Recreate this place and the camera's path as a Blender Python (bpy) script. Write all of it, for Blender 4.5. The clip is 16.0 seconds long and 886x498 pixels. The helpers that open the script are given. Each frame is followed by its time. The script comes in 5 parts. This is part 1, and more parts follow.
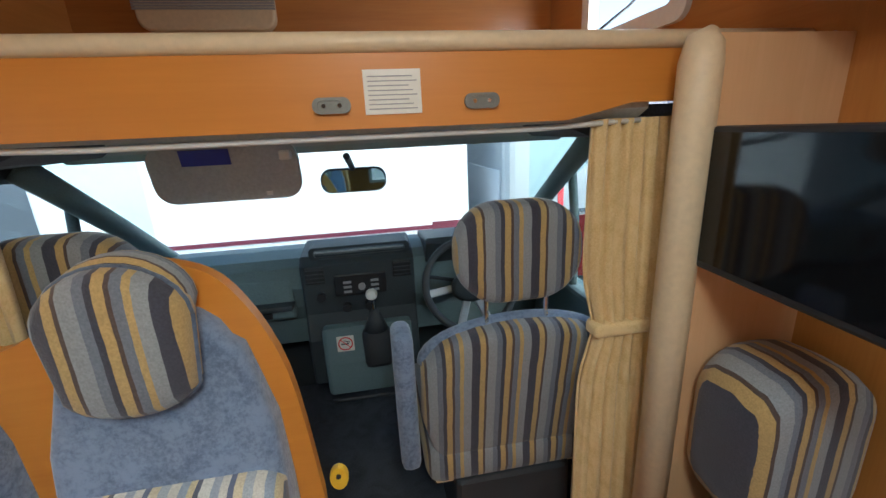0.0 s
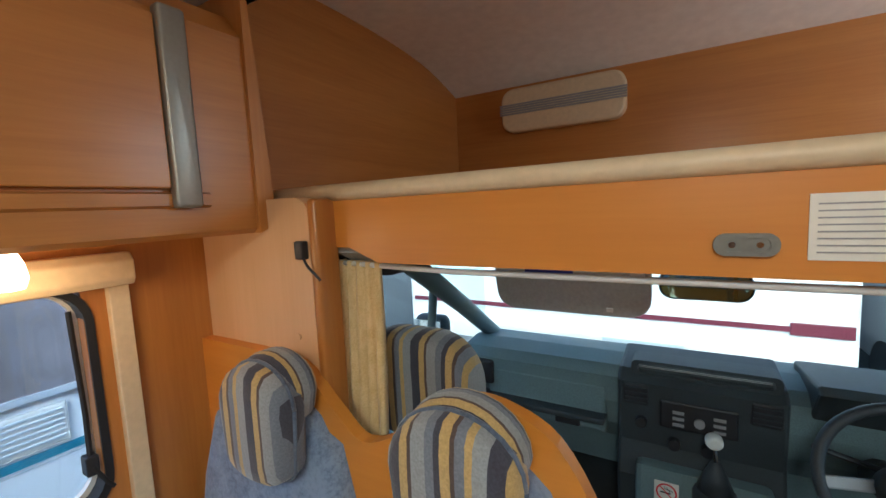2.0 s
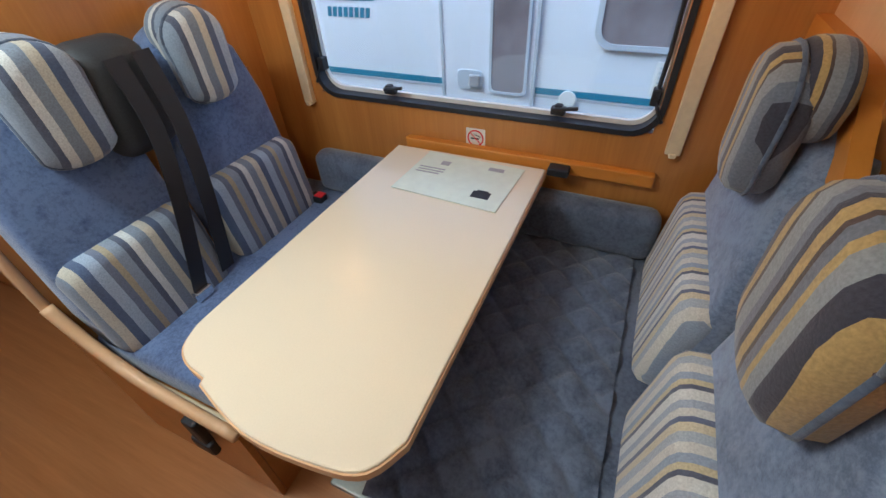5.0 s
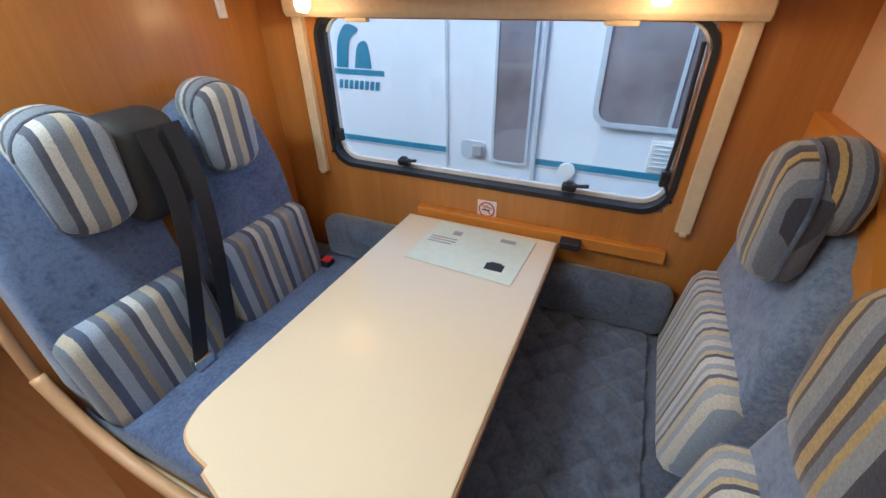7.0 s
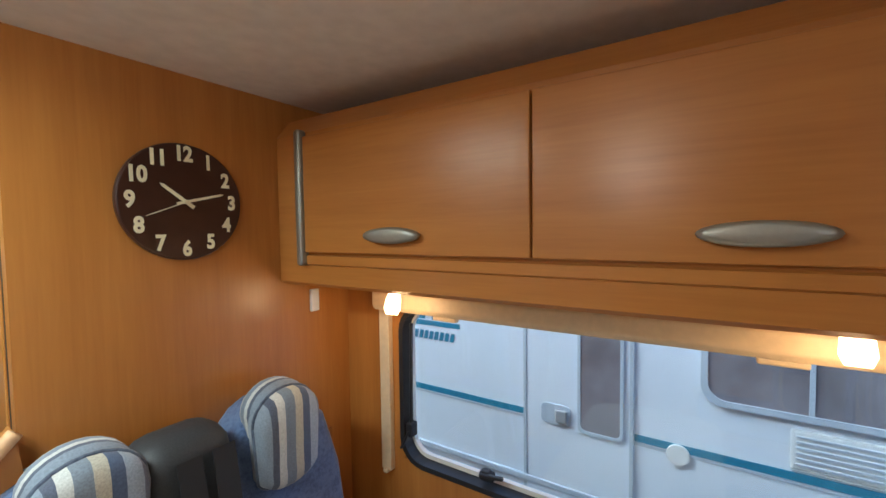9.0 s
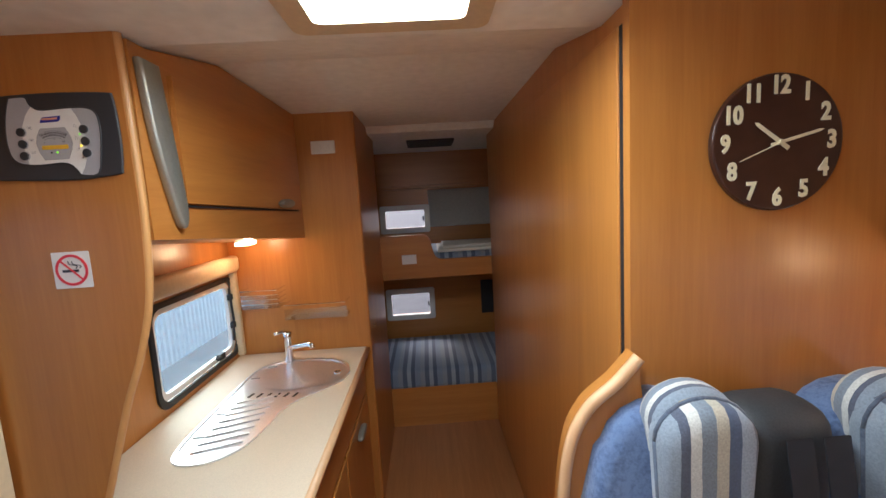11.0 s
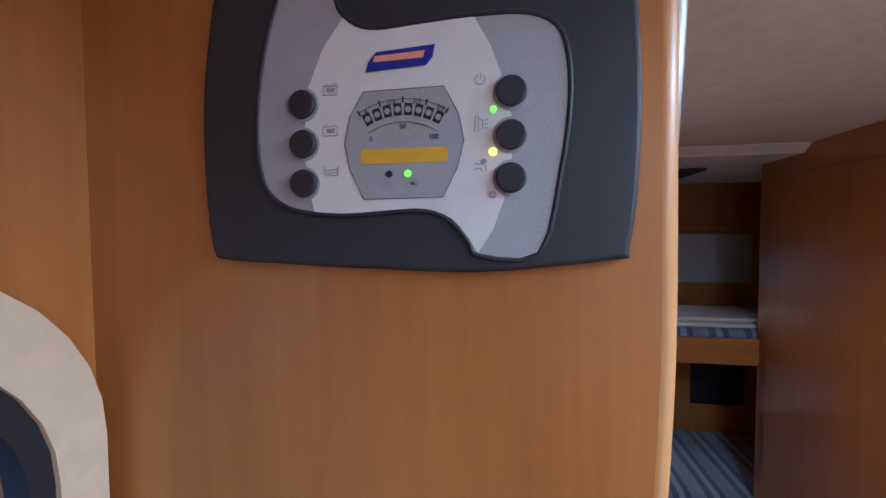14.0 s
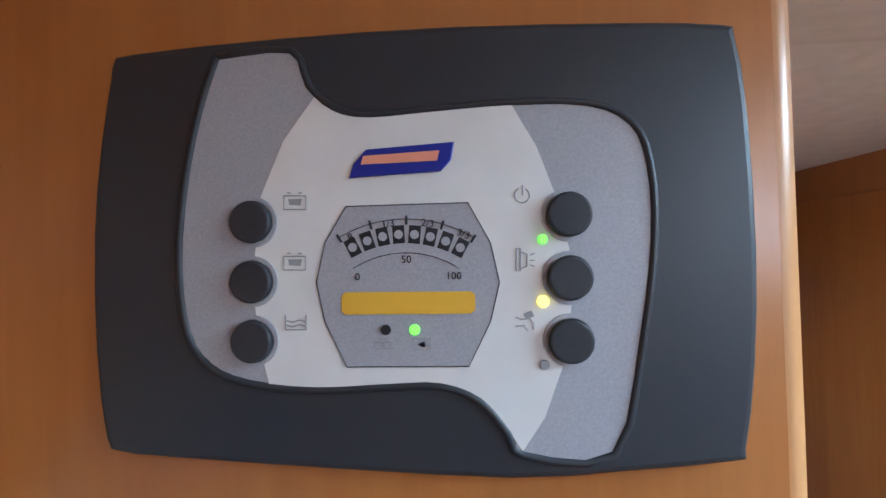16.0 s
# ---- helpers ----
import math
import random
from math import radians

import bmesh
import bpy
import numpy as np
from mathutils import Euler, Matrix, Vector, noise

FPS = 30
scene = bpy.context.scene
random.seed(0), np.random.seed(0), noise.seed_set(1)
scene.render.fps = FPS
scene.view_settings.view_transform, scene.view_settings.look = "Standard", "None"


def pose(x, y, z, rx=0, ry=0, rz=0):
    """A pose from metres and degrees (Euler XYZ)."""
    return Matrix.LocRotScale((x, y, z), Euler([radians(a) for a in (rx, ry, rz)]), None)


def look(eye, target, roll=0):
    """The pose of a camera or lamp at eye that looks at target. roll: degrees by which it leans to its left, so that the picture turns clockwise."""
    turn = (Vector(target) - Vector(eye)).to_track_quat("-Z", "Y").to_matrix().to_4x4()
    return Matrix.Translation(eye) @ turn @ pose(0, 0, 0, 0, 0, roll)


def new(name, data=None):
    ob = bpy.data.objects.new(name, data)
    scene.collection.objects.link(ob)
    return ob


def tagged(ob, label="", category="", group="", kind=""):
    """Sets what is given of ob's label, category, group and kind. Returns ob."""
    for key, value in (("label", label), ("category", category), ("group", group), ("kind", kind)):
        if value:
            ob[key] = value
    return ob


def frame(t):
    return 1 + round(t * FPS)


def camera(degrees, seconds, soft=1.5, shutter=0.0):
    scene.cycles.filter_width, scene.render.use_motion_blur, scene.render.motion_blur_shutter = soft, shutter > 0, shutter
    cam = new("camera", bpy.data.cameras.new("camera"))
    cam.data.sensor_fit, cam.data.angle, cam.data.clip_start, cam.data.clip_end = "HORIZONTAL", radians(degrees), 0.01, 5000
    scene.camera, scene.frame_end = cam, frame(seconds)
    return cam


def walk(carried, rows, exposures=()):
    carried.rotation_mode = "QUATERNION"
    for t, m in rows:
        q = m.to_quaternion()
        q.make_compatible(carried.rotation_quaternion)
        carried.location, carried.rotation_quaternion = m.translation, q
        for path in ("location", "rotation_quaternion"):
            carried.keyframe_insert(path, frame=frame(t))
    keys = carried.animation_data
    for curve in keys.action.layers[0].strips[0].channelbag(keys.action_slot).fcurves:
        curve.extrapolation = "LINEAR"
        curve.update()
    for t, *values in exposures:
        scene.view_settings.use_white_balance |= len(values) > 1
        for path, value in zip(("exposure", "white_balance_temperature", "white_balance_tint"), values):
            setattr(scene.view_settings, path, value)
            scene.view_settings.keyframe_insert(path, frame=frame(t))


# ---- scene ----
cam = camera(94.4, 16.0)
PATH = [
    (0.0, (0.024, 0.851, 1.391), (0.384, 2.992, 0.765), -2.7),
    (0.5, (-0.075, 0.877, 1.423), (-0.13, 3.084, 0.937), -2.3),
    (1.0, (-0.116, 0.912, 1.455), (-0.453, 3.115, 1.085), -1.9),
    (1.5, (-0.108, 0.963, 1.498), (-0.834, 3.091, 1.272), -2.4),
    (2.0, (-0.103, 1.042, 1.514), (-1.252, 2.973, 1.284), -2.7),
    (2.5, (-0.148, 1.122, 1.491), (-1.693, 2.731, 1.128), -2.1),
    (3.0, (-0.142, 1.208, 1.463), (-2.197, 2.037, 1.012), -2.7),
    (3.5, (-0.073, 1.293, 1.435), (-2.133, 1.137, 0.52), -0.7),
    (4.0, (-0.029, 1.319, 1.425), (-1.81, 0.759, 0.15), -0.1),
    (4.5, (0.005, 1.315, 1.415), (-1.588, 0.554, 0.003), -2.8),
    (4.7, (0.009, 1.32, 1.414), (-1.532, 0.548, -0.048), -3.4),
    (6.8, (0.014, 1.274, 1.436), (-1.564, 0.477, 0.028), -2.5),
    (7.0, (0.008, 1.251, 1.444), (-1.724, 0.449, 0.234), -1.0),
    (7.5, (-0.044, 1.153, 1.533), (-2.123, 0.512, 0.921), 2.1),
    (8.0, (-0.105, 1.111, 1.58), (-2.277, 0.551, 1.297), 2.0),
    (8.5, (-0.181, 1.087, 1.608), (-2.284, 0.275, 1.45), 0.3),
    (9.0, (-0.2, 1.066, 1.629), (-2.086, -0.175, 1.522), -0.8),
    (9.5, (-0.111, 1.032, 1.633), (-1.603, -0.663, 1.562), -1.5),
    (10.0, (-0.046, 1.019, 1.633), (-0.999, -1.022, 1.444), -2.2),
    (10.2, (-0.035, 1.015, 1.625), (-0.746, -1.114, 1.359), -2.8),
    (12.3, (0.272, 0.454, 1.641), (0.773, -1.735, 1.38), -0.1),
    (12.5, (0.313, 0.431, 1.644), (0.958, -1.727, 1.449), 0.1),
    (13.0, (0.419, 0.348, 1.625), (1.384, -1.678, 1.351), -0.3),
    (13.5, (0.611, 0.238, 1.671), (1.302, -1.91, 1.542), 1.5),
    (14.0, (0.7409, 0.1714, 1.7367), (1.1318, -2.0519, 1.6467), -0.36),
    (14.5, (0.7605, 0.1253, 1.7735), (1.0808, -2.1130, 1.7636), -0.16),
    (15.0, (0.7726, 0.1069, 1.7925), (0.9677, -2.1441, 1.8255), -0.77),
    (15.5, (0.7807, 0.0957, 1.8019), (0.9741, -2.1553, 1.8394), -0.97),
    (16.0, (0.7796, 0.0947, 1.8017), (0.9509, -2.1596, 1.8292), -1.00),
]
walk(cam, [(t, look(eye, target, roll)) for t, eye, target, roll in PATH],
     [(0.0, 1.9, 5800, 8), (2.5, 1.9, 5800, 6), (4.0, 1.75, 5900, 12), (7.0, 1.8, 5900, 12), (8.5, 1.6, 6000, 8), (9.5, 1.62, 6100, 10), (10.0, 1.65, 6500, 26), (12.5, 1.92, 4500, -2), (13.2, 1.88, 4400, 0), (14.0, 1.8, 4700, 20), (15.0, 2.12, 4650, 6), (16.0, 2.22, 4700, 10)])

# ---- world and sun: an overcast winter day ----
world = bpy.data.worlds.new("sky")
scene.world = world
world.use_nodes = True
wn = world.node_tree
sky = wn.nodes.new("ShaderNodeTexSky")
sky.sky_type, sky.sun_disc = "NISHITA", False
sky.sun_elevation, sky.sun_rotation = radians(40), radians(150)
sky.air_density, sky.dust_density = 1.0, 4.0
wn.links.new(sky.outputs[0], wn.nodes["Background"].inputs[0])
wn.nodes["Background"].inputs[1].default_value = 0.15
sun = new("sun", bpy.data.lights.new("sun", "SUN"))
sun.data.energy, sun.data.angle, sun.data.color = 0.5, radians(25), (1, 0.97, 0.93)
sun.matrix_world = look((0, 0, 0), (-0.35, 0.55, -0.75))


def point_lamp(name, at, watts, colour, radius):
    lamp = new(name, bpy.data.lights.new(name, "POINT"))
    lamp.data.energy, lamp.data.color, lamp.data.shadow_soft_size = watts, colour, radius
    lamp.location = at
    return lamp


WARM = (1.0, 0.62, 0.30)
point_lamp("reading_light_bulb", (-1.06, 0.32, 1.385), 0.32, WARM, 0.02)
point_lamp("reading_light_bulb", (-1.06, 1.255, 1.40), 0.32, WARM, 0.02)
point_lamp("kitchen_light_bulb", (0.86, -1.05, 1.46), 0.5, WARM, 0.02)

# lit ceiling lamp, and sky light through the roof hatch
point_lamp("ceiling_light_bulb", (0.12, 0.80, 1.85), 1.75, (1.0, 0.90, 0.78), 0.07)
hatch = new("hatch_skylight", bpy.data.lights.new("hatch_skylight", "AREA"))
hatch.data.shape, hatch.data.size, hatch.data.size_y, hatch.data.energy, hatch.data.color = "RECTANGLE", 0.30, 0.44, 4.8, (0.88, 1.0, 0.96)
hatch.location = (0.092, 0.17, 2.038)
niche = new("niche_window_light", bpy.data.lights.new("niche_window_light", "AREA"))
niche.data.shape, niche.data.size, niche.data.size_y, niche.data.energy, niche.data.color = "RECTANGLE", 0.24, 0.50, 2.2, (0.9, 0.96, 1.0)
niche.matrix_world = look((1.062, 2.425, 1.88), (0.0, 2.425, 1.88), 0)

# ---- materials ----
def material(name, rough=0.5, metal=0.0):
    m = bpy.data.materials.new(name)
    m.use_nodes = True
    b = m.node_tree.nodes["Principled BSDF"]
    b.inputs["Roughness"].default_value, b.inputs["Metallic"].default_value = rough, metal
    return m, m.node_tree, b


def node(tree, kind, **values):
    n = tree.nodes.new(kind)
    for k, v in values.items():
        n.inputs[k.replace("_", " ")].default_value = v
    return n


def ramp(tree, source, stops, constant=False):
    r = tree.nodes.new("ShaderNodeValToRGB")
    r.color_ramp.interpolation = "CONSTANT" if constant else "LINEAR"
    while len(r.color_ramp.elements) < len(stops):
        r.color_ramp.elements.new(0.5)
    for e, (p, c) in zip(r.color_ramp.elements, stops):
        e.position, e.color = p, (*c, 1)
    tree.links.new(source, r.inputs[0])
    return r


def coords(tree, scale=(1, 1, 1), rot=(0, 0, 0)):
    c = tree.nodes.new("ShaderNodeTexCoord")
    m = tree.nodes.new("ShaderNodeMapping")
    m.inputs["Scale"].default_value, m.inputs["Rotation"].default_value = scale, rot
    tree.links.new(c.outputs["Object"], m.inputs["Vector"])
    return m.outputs[0]


def bump(tree, b, source, strength, distance=0.002):
    n = node(tree, "ShaderNodeBump", Strength=strength, Distance=distance)
    tree.links.new(source, n.inputs["Height"])
    tree.links.new(n.outputs[0], b.inputs["Normal"])


def plain(name, colour, rough=0.5, metal=0.0, grain=60, amount=0.05, relief=0.04):
    """A painted, plastic or metal surface with faint mottling and relief."""
    m, t, b = material(name, rough, metal)
    at = coords(t)
    n = node(t, "ShaderNodeTexNoise", Scale=grain, Detail=4)
    t.links.new(at, n.inputs["Vector"])
    lo, hi = (tuple(v * k for v in colour) for k in (1 - amount, min(1 + amount, 1.25)))
    t.links.new(ramp(t, n.outputs[0], [(0.3, lo), (0.7, hi)]).outputs[0], b.inputs["Base Color"])
    big = node(t, "ShaderNodeTexNoise", Scale=3.0, Detail=3)
    t.links.new(at, big.inputs["Vector"])
    r = t.nodes.new("ShaderNodeMapRange")
    r.inputs[3].default_value, r.inputs[4].default_value = rough * 0.85, min(1, rough * 1.15)
    t.links.new(big.outputs[0], r.inputs[0])
    t.links.new(r.outputs[0], b.inputs["Roughness"])
    if relief:
        bump(t, b, n.outputs[0], relief)
    return m


def wood(name, a, c, along="z", rough=0.33, fine=1.0):
    """Beech veneer: fine streaks along one axis, broad soft bands and short darker flecks."""
    m, t, b = material(name, rough)
    s = {"x": (1.2, 22, 22), "y": (22, 1.2, 22), "z": (22, 22, 1.2)}[along]
    at = coords(t, tuple(v * fine for v in s))
    n1 = node(t, "ShaderNodeTexNoise", Scale=1.0, Detail=6, Roughness=0.65, Distortion=0.3)
    t.links.new(at, n1.inputs["Vector"])
    at2 = coords(t, tuple(v * 0.16 for v in s))
    n2 = node(t, "ShaderNodeTexNoise", Scale=1.0, Detail=2)
    t.links.new(at2, n2.inputs["Vector"])
    at3 = coords(t, tuple(v * 7 for v in s))
    n3 = node(t, "ShaderNodeTexNoise", Scale=1.0, Detail=2)
    t.links.new(at3, n3.inputs["Vector"])
    mx = node(t, "ShaderNodeMath")
    mx.operation = "MULTIPLY_ADD"
    t.links.new(n2.outputs[0], mx.inputs[0])
    mx.inputs[1].default_value = 0.9
    t.links.new(n1.outputs[0], mx.inputs[2])
    my = node(t, "ShaderNodeMath")
    my.operation = "MULTIPLY_ADD"
    t.links.new(n3.outputs[0], my.inputs[0])
    my.inputs[1].default_value = 0.35
    t.links.new(mx.outputs[0], my.inputs[2])
    half = node(t, "ShaderNodeMath")
    half.operation = "MULTIPLY"
    t.links.new(my.outputs[0], half.inputs[0])
    half.inputs[1].default_value = 0.5
    t.links.new(ramp(t, half.outputs[0], [(0.34, a), (0.80, c)]).outputs[0], b.inputs["Base Color"])
    b.inputs["Coat Weight"].default_value = 0.15
    b.inputs["Coat Roughness"].default_value = 0.25
    bump(t, b, n3.outputs[0], 0.06, 0.001)
    return m


def stripes(name, colours, period, axis="x", rot=(0, 0, 0), offset=0.0):
    """Woven upholstery with irregular stripes across one axis."""
    m, t, b = material(name, 0.95)
    at = coords(t, (1, 1, 1), rot)
    w = node(t, "ShaderNodeTexNoise", Scale=14, Detail=2)
    t.links.new(at, w.inputs["Vector"])
    sep = t.nodes.new("ShaderNodeSeparateXYZ")
    t.links.new(at, sep.inputs[0])
    k = node(t, "ShaderNodeMath")
    k.operation = "MULTIPLY_ADD"
    t.links.new(w.outputs[0], k.inputs[0])
    k.inputs[1].default_value = 0.006
    t.links.new(sep.outputs["XYZ".index(axis.upper())], k.inputs[2])
    d = node(t, "ShaderNodeMath")
    d.operation = "MULTIPLY_ADD"
    t.links.new(k.outputs[0], d.inputs[0])
    d.inputs[1].default_value, d.inputs[2].default_value = 1 / period, 40 + offset
    f = node(t, "ShaderNodeMath")
    f.operation = "FRACT"
    t.links.new(d.outputs[0], f.inputs[0])
    r = ramp(t, f.outputs[0], colours, True)
    n = node(t, "ShaderNodeTexNoise", Scale=260, Detail=3)
    t.links.new(at, n.inputs["Vector"])
    mix = t.nodes.new("ShaderNodeMix")
    mix.data_type, mix.blend_type = "RGBA", "MULTIPLY"
    mix.inputs["Factor"].default_value = 0.55
    t.links.new(r.outputs[0], mix.inputs[6])
    t.links.new(ramp(t, n.outputs[0], [(0.3, (0.5, 0.5, 0.5)), (0.7, (1, 1, 1))]).outputs[0], mix.inputs[7])
    t.links.new(mix.outputs[2], b.inputs["Base Color"])
    b.inputs["Sheen Weight"].default_value = 0.25
    bump(t, b, n.outputs[0], 0.4, 0.002)
    return m


def fabric(name, a, c, scale=90, sheen=0.35, relief=0.5):
    """Brushed plush: fine pile with larger brushed patches."""
    m, t, b = material(name, 0.95)
    at = coords(t)
    n = node(t, "ShaderNodeTexNoise", Scale=scale, Detail=5, Roughness=0.7)
    t.links.new(at, n.inputs["Vector"])
    n2 = node(t, "ShaderNodeTexNoise", Scale=9, Detail=4, Distortion=1.5)
    t.links.new(at, n2.inputs["Vector"])
    k = node(t, "ShaderNodeMath")
    k.operation = "MULTIPLY_ADD"
    t.links.new(n2.outputs[0], k.inputs[0])
    k.inputs[1].default_value = 0.8
    t.links.new(n.outputs[0], k.inputs[2])
    t.links.new(ramp(t, k.outputs[0], [(0.65, a), (1.0, c)]).outputs[0], b.inputs["Base Color"])
    b.inputs["Sheen Weight"].default_value = sheen
    bump(t, b, n.outputs[0], relief, 0.003)
    return m


def chipped(name, paint, under):
    """Paint worn through in upright patches to an older coat."""
    m, t, b = material(name, 0.5)
    at = coords(t, (1, 1, 0.35))
    n = node(t, "ShaderNodeTexNoise", Scale=22, Detail=5, Roughness=0.7)
    t.links.new(at, n.inputs["Vector"])
    t.links.new(ramp(t, n.outputs[0], [(0.56, paint), (0.62, under)]).outputs[0], b.inputs["Base Color"])
    bump(t, b, n.outputs[0], 0.2)
    return m


def glow(name, colour, strength):
    m, t, b = material(name, 0.4)
    b.inputs["Base Color"].default_value = (*colour, 1)
    b.inputs["Emission Color"].default_value = (*colour, 1)
    b.inputs["Emission Strength"].default_value = strength
    return m


def glass(name, tint, gloss=0.05, rough=0.02):
    m = bpy.data.materials.new(name)
    m.use_nodes = True
    t = m.node_tree
    t.nodes.remove(t.nodes["Principled BSDF"])
    tr = t.nodes.new("ShaderNodeBsdfTransparent")
    tr.inputs[0].default_value = (*tint, 1)
    gl = t.nodes.new("ShaderNodeBsdfGlossy")
    gl.inputs["Roughness"].default_value = rough
    mx = t.nodes.new("ShaderNodeMixShader")
    mx.inputs[0].default_value = gloss
    t.links.new(tr.outputs[0], mx.inputs[1])
    t.links.new(gl.outputs[0], mx.inputs[2])
    t.links.new(mx.outputs[0], t.nodes["Material Output"].inputs[0])
    return m


def hazy(name, tint):
    """Misted acrylic: part clear, part scattering."""
    m = glass(name, tint, 0.05)
    t = m.node_tree
    clear = t.nodes["Mix Shader"]
    scatter = t.nodes.new("ShaderNodeBsdfTranslucent")
    scatter.inputs[0].default_value = (*tint, 1)
    mx = t.nodes.new("ShaderNodeMixShader")
    mx.inputs[0].default_value = 0.14
    t.links.new(clear.outputs[0], mx.inputs[1])
    t.links.new(scatter.outputs[0], mx.inputs[2])
    t.links.new(mx.outputs[0], t.nodes["Material Output"].inputs[0])
    return m


WOOD_A, WOOD_B = (0.36, 0.127, 0.023), (0.56, 0.240, 0.053)
M_WOOD = wood("beech_veneer_upright", WOOD_A, WOOD_B, "z")
M_WOODX = wood("beech_veneer_across", WOOD_A, WOOD_B, "x")
M_WOODY = wood("beech_veneer_lengthwise", WOOD_A, WOOD_B, "y")
M_ORANGE = wood("orange_laminate", (0.55, 0.19, 0.02), (0.66, 0.26, 0.035), "x", 0.45)
M_FLOOR = wood("floor_laminate", (0.27, 0.10, 0.030), (0.48, 0.21, 0.075), "y", 0.3)
M_PALE = wood("pale_beech_panel", (0.62, 0.36, 0.17), (0.74, 0.46, 0.25), "z", 0.5)
M_EDGE = wood("beech_edge_lipping", (0.50, 0.24, 0.075), (0.66, 0.36, 0.14), "z", 0.4)
M_WORKTOP = plain("cream_worktop_laminate", (0.70, 0.60, 0.44), 0.55, 0, 300, 0.06, 0.03)
M_CREAM = plain("cream_plastic", (0.70, 0.56, 0.36), 0.45)
M_CEIL = plain("ceiling_lining", (0.88, 0.88, 0.84), 0.8, 0, 25, 0.05)
M_TABLE = plain("cream_table_laminate", (0.78, 0.68, 0.50), 0.24, 0, 300, 0.02, 0.01)
M_BLUE = fabric("blue_plush", (0.05, 0.085, 0.18), (0.125, 0.19, 0.34))
M_GREYBLUE = fabric("grey_blue_plush", (0.09, 0.125, 0.195), (0.20, 0.26, 0.37))
M_SLATE = fabric("slate_quilt", (0.048, 0.065, 0.10), (0.105, 0.135, 0.19))
M_DARK = plain("black_plastic", (0.018, 0.019, 0.022), 0.5)
M_CHAR = plain("charcoal_plastic", (0.035, 0.040, 0.045), 0.55, 0, 300, 0.2, 0.2)
M_DASH = plain("grey_green_dash_plastic", (0.14, 0.20, 0.21), 0.65, 0, 300, 0.15, 0.25)
M_DASHDK = plain("dark_dash_plastic", (0.035, 0.045, 0.05), 0.6, 0, 300, 0.15, 0.25)
M_LINER = plain("grey_headliner", (0.50, 0.51, 0.49), 0.9, 0, 120, 0.1, 0.2)
M_LINERDK = fabric("dark_grey_cab_felt", (0.03, 0.034, 0.042), (0.06, 0.066, 0.08), 160, 0.1)
M_METAL = plain("brushed_pewter", (0.36, 0.365, 0.32), 0.42, 0.7, 120, 0.04)
M_CHROME = plain("chrome", (0.82, 0.82, 0.82), 0.1, 1.0, 40, 0.02, 0)
M_STEEL = plain("stainless_steel", (0.80, 0.82, 0.84), 0.30, 0.85, 200, 0.08, 0.05)
M_WHITE = plain("white_plastic", (0.78, 0.77, 0.73), 0.4, 0, 60, 0.03, 0.02)
M_PAPER = plain("white_paper", (0.78, 0.76, 0.68), 0.35, 0, 30, 0.04, 0.02)
M_RED = plain("red_print", (0.72, 0.03, 0.04), 0.5, 0, 60, 0.05, 0)
M_INK = plain("black_ink", (0.02, 0.02, 0.022), 0.6, 0, 60, 0.05, 0)
M_GREYINK = plain("grey_ink", (0.33, 0.33, 0.33), 0.6, 0, 60, 0.05, 0)
M_CURTAIN = fabric("ochre_curtain_cloth", (0.62, 0.42, 0.17), (0.76, 0.56, 0.28), 220, 0.2, 0.3)
M_CARAVAN = plain("white_caravan_panel", (0.76, 0.80, 0.84), 0.35, 0, 90, 0.03, 0.05)
M_TEAL = plain("teal_decal", (0.03, 0.22, 0.33), 0.4, 0, 60, 0.08, 0)
M_BLUEPR = plain("blue_print", (0.02, 0.03, 0.30), 0.35, 0, 60, 0.05, 0)
M_GREYGLASS = plain("smoked_window", (0.26, 0.235, 0.25), 0.1, 0, 3, 0.35, 0)
M_SEAM = plain("caravan_seam_trim", (0.50, 0.55, 0.60), 0.5)
M_ROAD = plain("asphalt", (0.055, 0.055, 0.055), 0.9, 0, 60, 0.35, 0.6)
M_FENCE = plain("galvanised_sheet", (0.60, 0.66, 0.65), 0.5, 0.0, 18, 0.2, 0.1)
M_REDPAINT = plain("red_weathered_paint", (0.72, 0.075, 0.06), 0.5, 0, 14, 0.3, 0.2)
M_VEHICLE = plain("white_vehicle_paint", (0.80, 0.81, 0.82), 0.25, 0, 30, 0.03, 0)
M_SILVER = plain("silver_vehicle_paint", (0.48, 0.50, 0.52), 0.3, 0.2, 30, 0.05, 0)
M_LAMPGLASS = glow("lit_lamp_glass", (1.0, 0.72, 0.42), 2.6)
M_YELLOWLED = glow("lit_yellow_led", (1.0, 0.72, 0.05), 0.8)
M_GREENLED = glow("lit_green_led", (0.25, 1.0, 0.02), 0.5)
M_GLASS = glass("window_acrylic", (0.76, 0.89, 1.0), 0.05)
M_HAZE = hazy("misted_window_acrylic", (0.80, 0.93, 0.95))
M_SCREEN = glass("windscreen_glass", (0.86, 0.97, 0.98), 0.04)
M_CLEARRACK = glass("clear_acrylic", (0.93, 0.93, 0.92), 0.18, 0.08)
M_TV = plain("black_television_gloss", (0.006, 0.006, 0.007), 0.08, 0, 40, 0.1, 0)
M_MIRROR = plain("mirror_glass", (0.75, 0.78, 0.8), 0.03, 1.0, 3, 0.01, 0)
M_BROWN = plain("dark_brown_clock_face", (0.045, 0.018, 0.012), 0.3, 0, 20, 0.15, 0.02)
M_IVORY = plain("ivory_paint", (0.82, 0.78, 0.55), 0.5, 0, 40, 0.03, 0)
